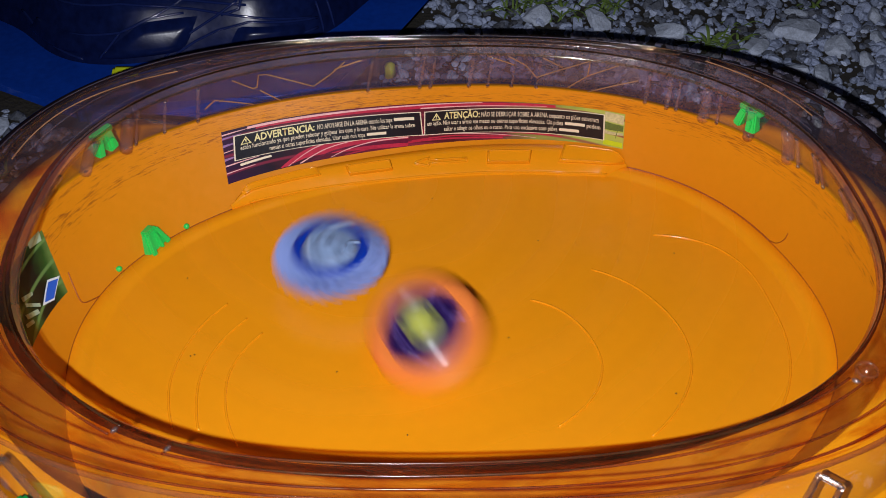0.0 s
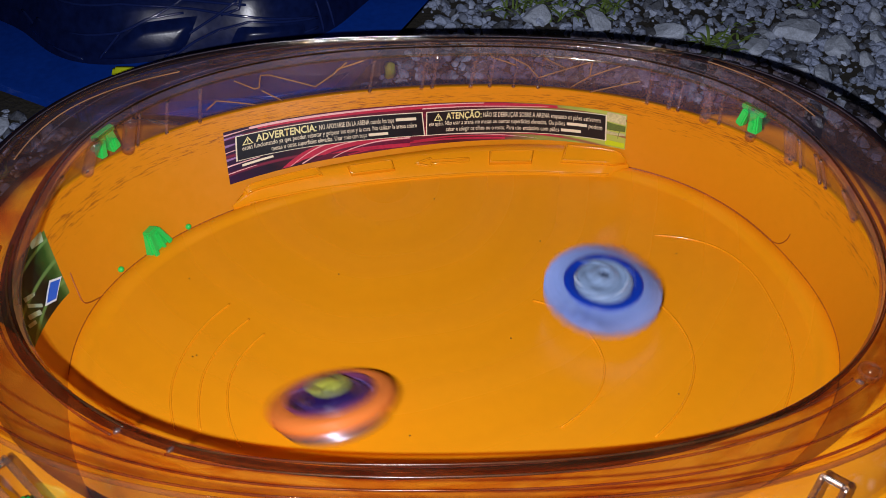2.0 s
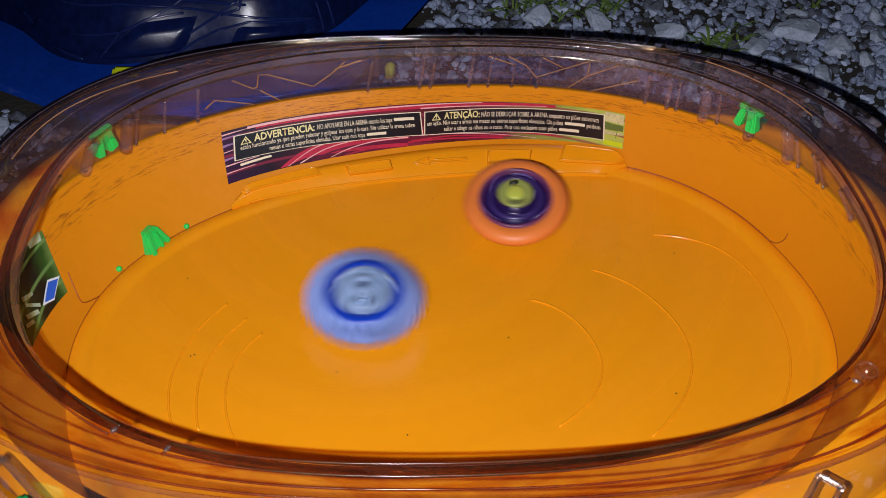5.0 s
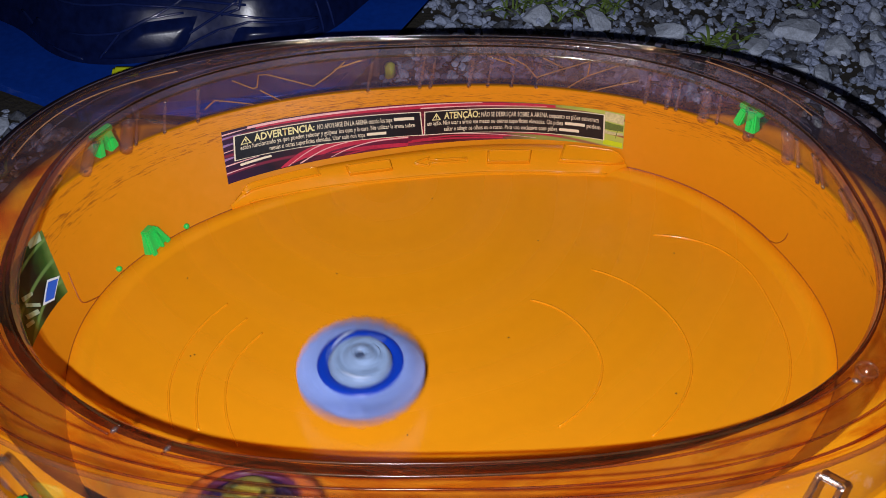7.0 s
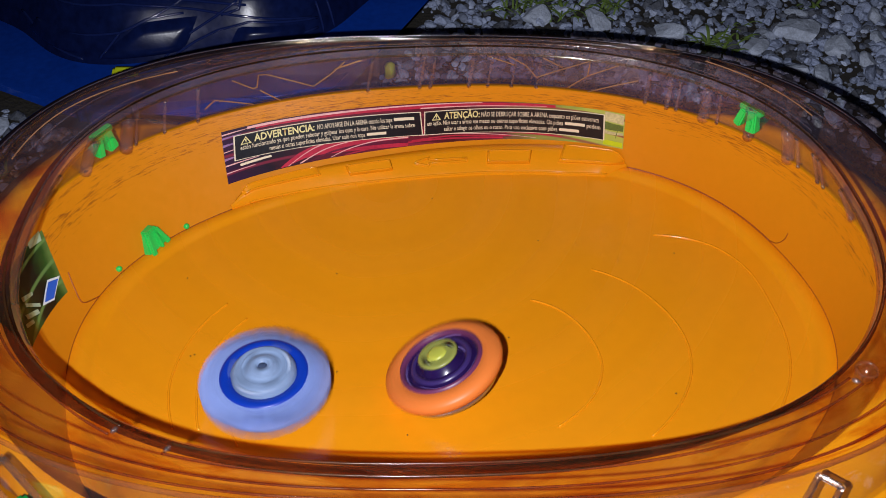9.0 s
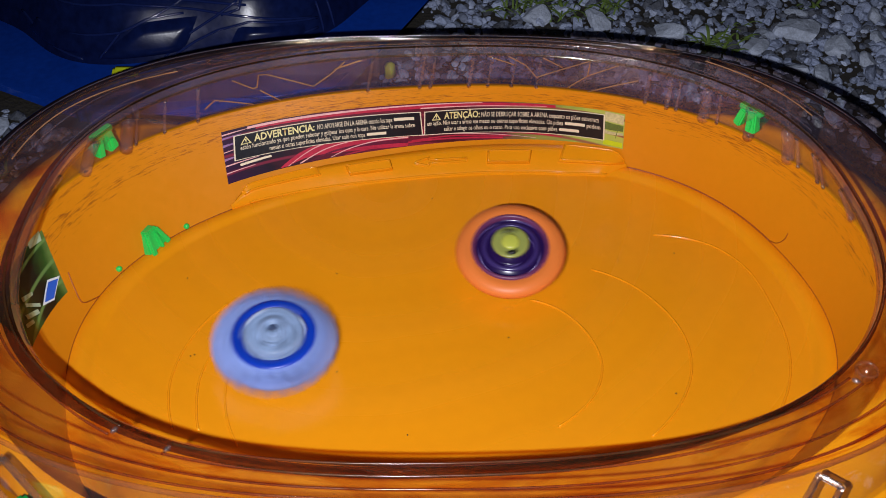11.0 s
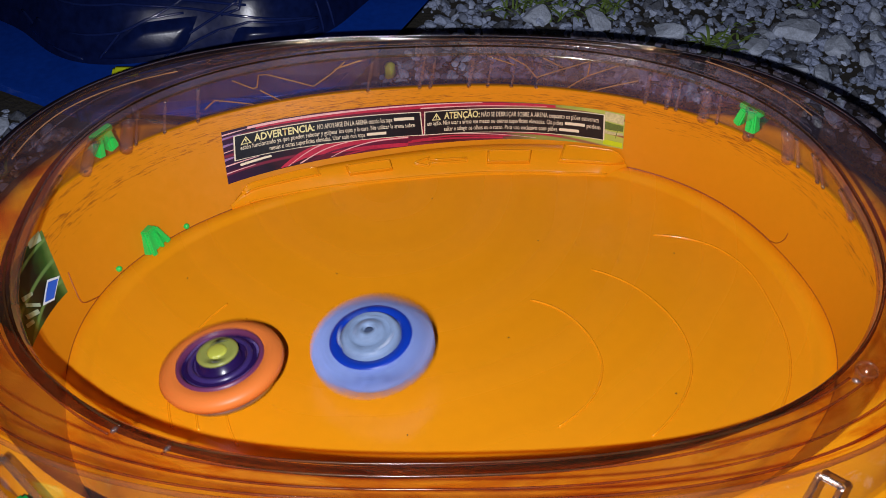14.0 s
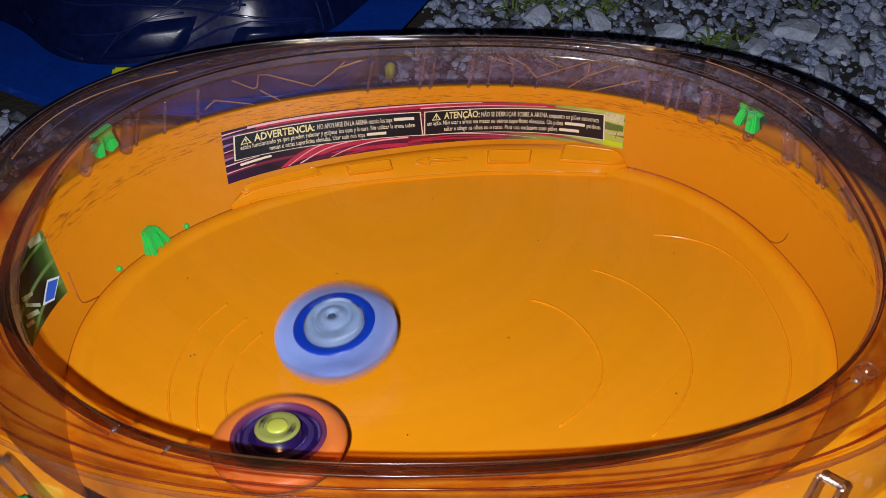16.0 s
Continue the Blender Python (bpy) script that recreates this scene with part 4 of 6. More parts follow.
# ribs and moulded lines of the clear wall
for a, w in ((167.6, 0.0012), (158.3, 0.0016), (150.5, 0.0018), (148.7, 0.0007), (143.5, 0.0007), (137.5, 0.0008), (105.0, 0.0008), (94.3, 0.0009), (92.1, 0.0009), (84.2, 0.0010), (80.4, 0.0008), (75.7, 0.0006),
             (70.9, 0.0005), (51.0, 0.0010), (47.2, 0.0012), (45.6, 0.0007), (40.8, 0.0017), (38.4, 0.0007), (32.6, 0.0016), (24.8, 0.0017), (22.6, 0.0007), (18.2, 0.0008), (16.8, 0.0007), (9, 0.0012)):
    b = bmesh.new()
    w *= 1.5 if w > 0.0015 else 1.0
    sweep(b, straight(clear_at, [(a, 0.0), (a + (a - 90) * 0.035, 0.92)], 6), w, 12)
    rib = part("rib", b, clear_rib, arena)
    # shiny beads added at the rib's ends only to catch glints
    for sd in (0.03, 0.90):
        c = clear_at(radians(a + (a - 90) * 0.035 * sd), sd)
        b = bmesh.new()
        bmesh.ops.create_icosphere(b, subdivisions=3, radius=0.0008)
        bmesh.ops.transform(b, matrix=pose(c.x, c.y, c.z, 0, 0, a) @ Matrix.Diagonal((0.8, 1.2, 0.6, 1)), verts=b.verts)
        part("rib_foot_glint" if sd < 0.5 else "rib_head_glint", b, smoke_glint, rib)
for line in ([(132.9, 0.90), (128.4, 0.55), (127.6, 0.56), (127.9, 0.88), (126.5, 0.866), (116.4, 0.323), (113.6, 0.60), (111.2, 0.918)], [(113.0, 0.74), (107.8, 0.93)], [(126.9, 0.46), (122.3, 0.06)], [(136.8, 0.30), (135.3, 0.475), (127.4, 0.094)],
             [(80.9, 0.936), (75.5, 0.695)], [(76.9, 0.946), (73.2, 0.70), (70.9, 0.345), (60.8, 0.97), (61.3, 0.52), (64.9, 0.105)], [(61.3, 0.52), (55.5, 0.96)], [(61.2, 0.034), (52.0, 0.629)], [(70.0, 0.95), (66.0, 0.70)]):
    b = bmesh.new()
    sweep(b, straight(clear_at, line, 6), 0.00032, 6)
    part("moulded_line", b, amber_line, arena)

# tracks round the rim
for line in ([(134.6, 0.35), (122.3, 0.24), (100.5, 0.23), (83, 0.22), (66.6, 0.36), (57, 0.52), (47.6, 0.80)], [(139.9, 0.42), (148.7, 0.625), (157.7, 0.74), (170, 0.70)], [(43.0, 0.78), (34.3, 0.62), (22, 0.45)], [(190, 0.14), (209.8, 0.15), (220, 0.15), (229.9, 0.26)], [(236.8, 0.30), (255, 0.26), (275, 0.26), (300, 0.26), (322.9, 0.28)]):
    for off in (-0.0019, 0.0019):
        b = bmesh.new()
        sweep(b, [p + Vector((p.x, p.y, 0)).normalized() * off for p in along(rim_at, line, 0.0004, 60)], 0.00042 if line[0][0] > 180 else 0.00028, 6)
        part("rim_track", b, groove_line if line[0][0] > 180 else amber_line if off < 0 and line[0][0] in (139.9, 43.0) else smoke_edge, arena)
# dark line of shade behind the far rim is put into a near-black edge
for a0, a1, mt, r in ((-22, 205, smoke_edge_shade, 0.0015), (205, 338, smoke_edge, 0.0008)):
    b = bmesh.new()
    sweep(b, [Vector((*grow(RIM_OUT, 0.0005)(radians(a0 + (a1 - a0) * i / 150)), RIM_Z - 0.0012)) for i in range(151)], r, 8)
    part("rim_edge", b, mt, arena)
# beads added where tracks end, so that a glint shows there
for a, sd in ((229.9, 0.26), (236.8, 0.30), (322.9, 0.28), (134.6, 0.35), (139.9, 0.42), (47.6, 0.80), (43.0, 0.78)):
    w = rim_at(radians(a), sd, 0.0003)
    b = bmesh.new()
    bmesh.ops.create_icosphere(b, subdivisions=3, radius=0.0013)
    bmesh.ops.transform(b, matrix=pose(w.x, w.y, w.z, 0, 0, a) @ Matrix.Diagonal((1.0, 0.6, 0.6, 1)), verts=b.verts)
    part("track_end_glint", b, smoke_glint, arena)
for a, s0, turn in ((227.5, 1.36, 318), (309.5, 1.50, 52)):
    b = bmesh.new()
    for y in (-0.0031, 0.0031):
        sweep(b, [Vector((-0.016, y, -0.001)), Vector((-0.013, y, 0.0)), Vector((0.0, y, 0.0004)), Vector((0.013, y, 0.0)), Vector((0.016, y, -0.003))], 0.0010, 10)
    block(b, 0.0016, 0.0074, 0.0022, pose(0.0150, 0, -0.002), 0.0006)
    block(b, 0.0016, 0.0074, 0.0022, pose(-0.0150, 0, -0.001), 0.0006)
    p = LIP(radians(a)).lerp(RIM_OUT(radians(a)), s0)
    lug = part("clear_lug", b, smoke_glint, arena, "clear plastic latch with shiny edges", True, 30)
    lug.matrix_local = pose(p.x - 0.004, p.y, RIM_Z - 0.010, 0, 0, turn)
    b = bmesh.new()
    block(b, 0.012, 0.006, 0.007, pose(0, 0, 0), 0.001, 0.8)
    c = part("latch_clip", b, green, lug, "green clip")
    c.matrix_local = pose(-0.002, 0.0, -0.011)
b = turned(bmesh.new(), [(0.0034, 0.0), (0.0034, 0.0016), (0.0030, 0.0020), (0.0026, 0.0016), (0.0026, -0.002), (0, -0.002)], 24)
w = rim_at(radians(325.5), 0.26)
part("boss", b, smoke_edge, arena).matrix_local = pose(w.x, w.y, w.z - 0.0015)
# moulded steps of the outer half of the rim
for s, r in ((0.66, 0.00035), (0.90, 0.0004)):
    b = bmesh.new()
    sweep(b, along(rim_at, [(186, s), (215, s), (245, s), (270, s), (295, s), (325, s), (352, s)], -0.0006, 90), r, 6)
    part("rim_line", b, groove_line, arena)
# thin pale rods stand in for lines of highlight on the far rim
for s, r in ((0.07, 0.00022), (0.50, 0.00025), (0.94, 0.00022)):
    b = bmesh.new()
    sweep(b, along(rim_at, [(18, s), (45, s), (70, s), (95, s), (120, s), (145, s), (168, s)], 0.0002, 90), r, 6)
    part("rim_line", b, clear_rib, arena)
# specks of dirt on the floor
dirt = material("dark_dirt", (0.02, 0.012, 0.008), 0.9, grain=0.3, scale=500)
b = bmesh.new()
rs = random.Random(9)
for a, s in ((186, 0.70), (185.6, 0.69), (199, 0.33), (29, 0.74), (96, 0.80), (163, 0.83), (-20, 0.63), (60, 0.55), (140, 0.52), (250, 0.4), (12, 0.15)):
    block(b, 0.0006, 0.0005, 0.0003, Matrix.Translation(floor_at(radians(a), s, 0.0001)) @ pose(0, 0, 0, 0, 0, rs.uniform(0, 180)), 0.0001)
part("dirt_specks", b, dirt, arena, "tiny dark specks of dirt")["kind"] = "stuff"

# ---- the blue arena behind ----
navy = material("dark_navy_plastic", (0.008, 0.016, 0.085), 0.09, grain=0.15, scale=30, bump=0.05, bump_scale=60, spec=0.6)
navy_wall = material("dark_navy_wall_plastic", (0.004, 0.009, 0.052), 0.2, grain=0.5, scale=22, bump=0.12, bump_scale=45, spec=0.12)
blue_arena = thing("toy_arena", "dark blue spinning-top arena with glossy navy wall standing on gravel", "toy arena", at=pose(-0.1697, 0.3260, GROUND_Z))


def lobed(f, d, k, turn):
    """An outline with shallow flats and corners."""
    return lambda phi: f(phi) * (1 + d * math.cos(k * (phi - radians(turn))))


def cut(f, sides):
    """An outline trimmed along straight sides, each a direction in degrees and a distance."""
    def at(phi):
        v = f(phi)
        for a, d in sides:
            k = v.x * math.cos(radians(a)) + v.y * math.sin(radians(a))
            if k > d:
                v = v * (d / k)
        return v
    return at


def squash(f, kx, ky):
    return lambda phi: Vector((f(phi).x * kx, f(phi).y * ky))


BASE = squash(cut(lobed(oval(0.178, 0.178, 2.0), 0.09, 5, 278), ((240.3, 0.136), (270, 0.142), (-20.4, 0.1385))), 1.001, 0.941)
B0 = squash(lobed(oval(0.182, 0.182, 2.2, 40), 0.03, 6, 12), 1.001, 0.941)
bm = bmesh.new()
loft(bm, [(grow(BASE, -0.004), 0.0), (BASE, 0.004), (grow(BASE, -0.003), 0.021), (grow(BASE, -0.006), 0.0235), (grow(BASE, -0.026), 0.0245), (grow(BASE, -0.028), 0.0275), (lerp(BASE, B0, 0.5), 0.0285), (grow(B0, -0.056), 0.029), (grow(B0, -0.066), 0.029)])
part("base", bm, blue_base, blue_arena, "saturated blue plastic base", True, 35)
bm = bmesh.new()
rows = loft(bm, [(grow(B0, -0.055), 0.028), (grow(B0, -0.0575), 0.034), (grow(B0, -0.062), 0.044), (grow(B0, -0.068), 0.054), (grow(B0, -0.076), 0.067), (grow(B0, -0.088), 0.068), (grow(B0, -0.094), 0.055), (grow(B0, -0.105), 0.035)])
bm.faces.new(rows[-1])
part("wall", bm, navy_wall, blue_arena, "glossy dark navy wall")


def side(phi, s):
    """A place on the outside of the navy wall."""
    p = grow(B0, -0.056 - 0.022 * s ** 1.4)(phi)
    return Vector((p.x, p.y, 0.029 + 0.040 * s))


for line in ([(222, 0.30), (236.8, 0.155), (252.7, 0.05)], [(232, 0.33), (245, 0.34), (262.7, 0.41), (277, 0.64), (282, 0.735)], [(262.7, 0.41), (257.2, 0.08)], [(273.7, 0.03), (279.2, 0.253), (289.9, 0.477), (297.9, 0.666)],
             [(275.8, 0.03), (282.8, 0.193), (289.9, 0.314), (299.3, 0.39), (319.0, 0.246)], [(240, 0.70), (262.5, 0.749), (284.8, 0.589), (317.2, 0.281)], [(262, 0.82), (280, 0.72), (300, 0.60)], [(299.5, 0.70), (297.5, 0.557), (292, 0.50)],
             [(325.2, 0.40), (323.7, 0.0)], [(320.8, 0.45), (319.4, 0.02)], [(300, 0.1), (318, 0.12)], [(262, 0.9), (300, 0.8), (320, 0.6)], [(262.7, 0.41), (270, 0.54), (281.0, 0.56)]):
    b = bmesh.new()
    sweep(b, [p * 0.997 for p in straight(side, line, 8)], 0.0008, 8)
    part("moulded_ridge", b, navy, blue_arena)
def bulge(name, left, right, rise):
    """A softly bulged panel on the navy wall; left and right give (degrees, s) of its edges, foot and head."""
    b = bmesh.new()
    rows = []
    for j in range(13):
        v = j / 12
        row = []
        for i in range(17):
            u = i / 16
            a = (left[0][0] * (1 - v) + left[1][0] * v) * (1 - u) + (right[0][0] * (1 - v) + right[1][0] * v) * u
            s = (left[0][1] * (1 - v) + left[1][1] * v) * (1 - u) + (right[0][1] * (1 - v) + right[1][1] * v) * u
            p = side(radians(a), s)
            e = min(1, 5 * u, 5 * (1 - u)) * min(1, 4 * v, 4 * (1 - v))
            row.append(b.verts.new(p + Vector((p.x, p.y, 0)).normalized() * (rise * (1 - (1 - e) ** 2) - 0.0006)))
        rows.append(row)
    for r0, r1 in zip(rows, rows[1:]):
        for i in range(16):
            b.faces.new((r0[i], r0[i + 1], r1[i + 1], r1[i]))
    part(name, b, navy_wall, blue_arena)


bulge("moulded_panel", ((255, 0.06), (268, 0.50)), ((279, 0.06), (285, 0.50)), 0.0034)
bulge("moulded_panel", ((226, 0.10), (232, 0.36)), ((252, 0.10), (258, 0.40)), 0.0022)
bulge("moulded_panel", ((291, 0.04), (296, 0.34)), ((314, 0.04), (314, 0.24)), 0.0026)
for d, z, r in ((0.027, 0.0278, 0.0012), (0.0045, 0.0225, 0.0010), (0.0012, 0.0125, 0.0005)):
    b = bmesh.new()
    sweep(b, [Vector((*grow(BASE, -d)(radians(200 + 170 * i / 60)), z)) for i in range(61)], r, 8)
    part("base_edge", b, blue_base, blue_arena)
for a in (254.5, 257.5, 268, 300, 330):
    b = bmesh.new()
    p = BASE(radians(a)) * 0.99
    block(b, 0.004, 0.004, 0.018, pose(p.x, p.y, 0.011, 0, 0, a), 0.001)
    part("base_rib", b, blue_base, blue_arena)
bm = bmesh.new()
block(bm, 0.015, 0.006, 0.005, pose(-0.0105, -0.118, 0.0315, 0, 8, 12), 0.0012, 0.8)
part("lime_tab", bm, lime, blue_arena, "small yellow-green tab")
bm = bmesh.new()
block(bm, 0.007, 0.005, 0.010, pose(0.137, -0.098, 0.020, 0, 0, 30), 0.0012, 0.8)
part("lime_tab", bm, lime, blue_arena, "small yellow-green tab")

# ---- the spinning tops ----
pale_blue = material("pale_blue_plastic", (0.21, 0.29, 0.60), 0.55, grain=0.35, scale=120, spec=0.2)
deep_blue = material("deep_blue_plastic", (0.004, 0.035, 0.36), 0.34, grain=0.25, scale=150, spec=0.3)
streak_silver = material("pale_streak_plastic", (0.42, 0.50, 0.66), 0.35, grain=0.3, scale=200)
hub_grey = material("dark_grey_plastic", (0.05, 0.07, 0.13), 0.4, grain=0.2, scale=200)
silver = material("silver_plastic", (0.20, 0.28, 0.44), 0.42, metal=0.0, grain=0.6, scale=250, spec=0.22)
top_orange = material("soft_orange_plastic", (0.74, 0.19, 0.035), 0.42, grain=0.12, scale=90, spec=0.3)
purple = material("dark_purple_plastic", (0.016, 0.006, 0.055), 0.22, grain=0.4, scale=200, spec=0.5)
lilac = material("lilac_reflection", (0.16, 0.11, 0.34), 0.25, grain=0.2, scale=250)
violet = material("violet_sheen_plastic", (0.04, 0.022, 0.12), 0.28, grain=0.25, scale=250)
plum = material("plum_plastic", (0.14, 0.03, 0.09), 0.4, grain=0.2, scale=200)
cap_lime = material("yellow_green_plastic", (0.28, 0.30, 0.07), 0.35, grain=0.08, scale=250)
olive = material("near_black_olive_plastic", (0.010, 0.010, 0.006), 0.45, grain=0.2, scale=250)
cap_core = material("bright_lime_plastic", (0.48, 0.50, 0.07), 0.35, grain=0.05, scale=250)
steel = material("brushed_steel", (0.42, 0.42, 0.52), 0.3, metal=0.9, grain=0.2, scale=250)
yellow = material("yellow_plastic", (0.75, 0.5, 0.01), 0.4, grain=0.05, scale=250)


def blade(b, count, r0, r1, z0, z1, sweep_deg, fill):
    """One of a ring of swept blades: a curved wedge from r0 to r1."""
    bm = bmesh.new()
    rings = []
    for j in range(6):
        s = j / 5
        r = r0 + (r1 - r0) * s
        a0 = 2 * math.pi * b / count + radians(sweep_deg) * s
        w = 2 * math.pi / count * (fill + (0.12 - fill) * s ** 1.1)
        rings.append([(r, a0, z1 - 0.001 * s), (r, a0 + w, z1 - 0.0025 * s), (r, a0 + w, z0 + 0.001 * s), (r, a0, z0 + 0.001 * s)])
    vs = [[bm.verts.new((r * math.cos(a), r * math.sin(a), z)) for r, a, z in ring] for ring in rings]
    for a, c in zip(vs, vs[1:]):
        for k in range(4):
            bm.faces.new((a[k], a[(k + 1) % 4], c[(k + 1) % 4], c[k]))
    bm.faces.new(vs[0][::-1])
    bm.faces.new(vs[-1])
    bmesh.ops.recalc_face_normals(bm, faces=bm.faces)
    return bm


def blue_top():
    t = thing("spinning_toy", "pale blue spinning top with dark blue ring and silver dome", "spinning top", "battling tops")
    for k in range(24):
        part("blade", blade(k, 24, 0.0145, 0.0240, -0.0055, 0.0036, 14, 1.0), pale_blue, t, "pale blue swept blade", smooth=False)
    part("ring", turned(bmesh.new(), [(0.0118, -0.003), (0.0160, -0.003), (0.0166, 0.0024), (0.0160, 0.0036), (0.0146, 0.0038), (0.0124, 0.0036), (0.0118, 0.002)]), deep_blue, t, "deep blue ring")
    part("dome", turned(bmesh.new(), [(0.0119, 0.0), (0.0119, 0.0042), (0.0108, 0.0056), (0.0098, 0.0064), (0.0092, 0.0060), (0.0082, 0.0068), (0.0076, 0.0062), (0.0058, 0.0068), (0.004, 0.0082), (0.0022, 0.0084), (0.0018, 0.0066), (0, 0.0064)]), silver, t, "silver-blue ribbed dome")
    part("hub", turned(bmesh.new(), [(0.0019, 0.0064), (0.0017, 0.0072), (0, 0.0070)], 20), hub_grey, t, "dark hub")
    # pale fins put the dome's white streaks of highlight into colour
    for k, (r, w) in enumerate(((0.0118, 0.0045), (0.0095, 0.006), (0.0072, 0.004))):
        part("dome_streak", block(bmesh.new(), 0.0012, w, 0.0016, pose(0, 0, 0, 0, 0, 70 + 130 * k) @ pose(r, 0, 0.0064, 0, 20, 0), 0.0003), streak_silver if k < 2 else silver, t)
    for k in range(3):
        part("dome_lug", block(bmesh.new(), 0.005, 0.0016, 0.0015, pose(0, 0, 0, 0, 0, 120 * k) @ pose(0.0102, 0, 0.0062), 0.0003), silver, t)
    part("forge_disc", turned(bmesh.new(), [(0, -0.004), (0.0195, -0.004), (0.02, -0.0055), (0.0185, -0.0075), (0, -0.0075)]), pale_blue, t, "pale blue weight disc")
    part("tip", turned(bmesh.new(), [(0.008, -0.0075), (0.0075, -0.0105), (0.003, -0.0125), (0.0022, -0.0138), (0, -0.014)], 24), deep_blue, t)
    return t


def orange_top():
    t = thing("spinning_toy", "orange-rimmed spinning top with dark purple ring and lime cap", "spinning top", "battling tops")
    part("rim", turned(bmesh.new(), [(0.0155, -0.0035), (0.021, -0.0045), (0.0242, -0.0028), (0.025, -0.0006), (0.0243, 0.0014), (0.0215, 0.0026), (0.0190, 0.0029), (0.0172, 0.0022)], 64), top_orange, t, "soft orange rounded rim")
    for k in range(6):
        part("rim_ridge", block(bmesh.new(), 0.0035, 0.0012, 0.0012, pose(0, 0, 0, 0, 0, 60 * k) @ pose(0.0205, 0, 0.0022, 0, 8, 25), 0.0003), top_orange, t)
    part("bowl", turned(bmesh.new(), [(0.0174, 0.0020), (0.0166, 0.0030), (0.0156, 0.0010), (0.0138, 0.0008), (0.0128, 0.0024), (0.0108, 0.0026), (0.0098, 0.0014), (0.0086, 0.0020), (0.0074, 0.0058), (0, 0.0058)], 64), purple, t, "dark purple stepped ring")
    # pale blocks imitate arcs of reflected light in the purple bowl
    for k, (a, r, w) in enumerate(((10, 0.0150, 0.0060), (75, 0.0146, 0.0036), (150, 0.0150, 0.0070), (215, 0.0100, 0.0040), (262, 0.0148, 0.0046), (320, 0.0102, 0.0030))):
        part("bowl_reflection", block(bmesh.new(), 0.0011, w, 0.0012, pose(0, 0, 0, 0, 0, a) @ pose(r, 0, 0.0016, 0, -25, 0), 0.0003), lilac, t, "pale violet block painted as a light reflection")
    # ring coloured violet in place of a specular sheen on the purple
    part("inner_ring_sheen", turned(bmesh.new(), [(0.0130, 0.0022), (0.0126, 0.0030), (0.0116, 0.0032), (0.0110, 0.0030), (0.0108, 0.0022)], 64), violet, t, "inner ring with a violet sheen painted into its colour")
    part("outer_ring", turned(bmesh.new(), [(0.0178, 0.0020), (0.0174, 0.0033), (0.0166, 0.0036), (0.0158, 0.0030), (0.0157, 0.0012)], 64), plum, t, "plum outer ring")
    part("cap", turned(bmesh.new(), [(0.0070, 0.0054), (0.0082, 0.0056), (0.0084, 0.0063), (0.0078, 0.0069), (0.0062, 0.0067), (0.0040, 0.0067)], 40), cap_lime, t, "yellow-green cap")
    bm = turned(bmesh.new(), [(0.0040, 0.0065), (0.0038, 0.0072), (0.003, 0.0075), (0, 0.0075)], 32)
    block(bm, 0.0066, 0.0022, 0.001, pose(0.001, 0.0012, 0.0068, 0, 0, 20), 0.0003)
    part("cap_core", bm, cap_core, t, "bright lime cap centre")
    for k in range(2):
        part("cap_notch", block(bmesh.new(), 0.0021, 0.0046, 0.0009, pose(0, 0, 0, 0, 0, 35 + 180 * k) @ pose(0.0059, 0, 0.0069, 0, 0, 8), 0.0003), olive, t, "dark notch in the cap")
    part("forge_disc", turned(bmesh.new(), [(0, -0.0035), (0.0205, -0.0045), (0.0212, -0.0062), (0.0204, -0.0082), (0, -0.0084)], 64), steel, t, "steel weight disc")
    part("tip", turned(bmesh.new(), [(0.0095, -0.008), (0.0085, -0.0105), (0.003, -0.0125), (0.0022, -0.0138), (0, -0.014)], 24), yellow, t)
    return t


top_a, top_b = blue_top(), orange_top()
top_b.scale = (0.94, 0.94, 0.94)


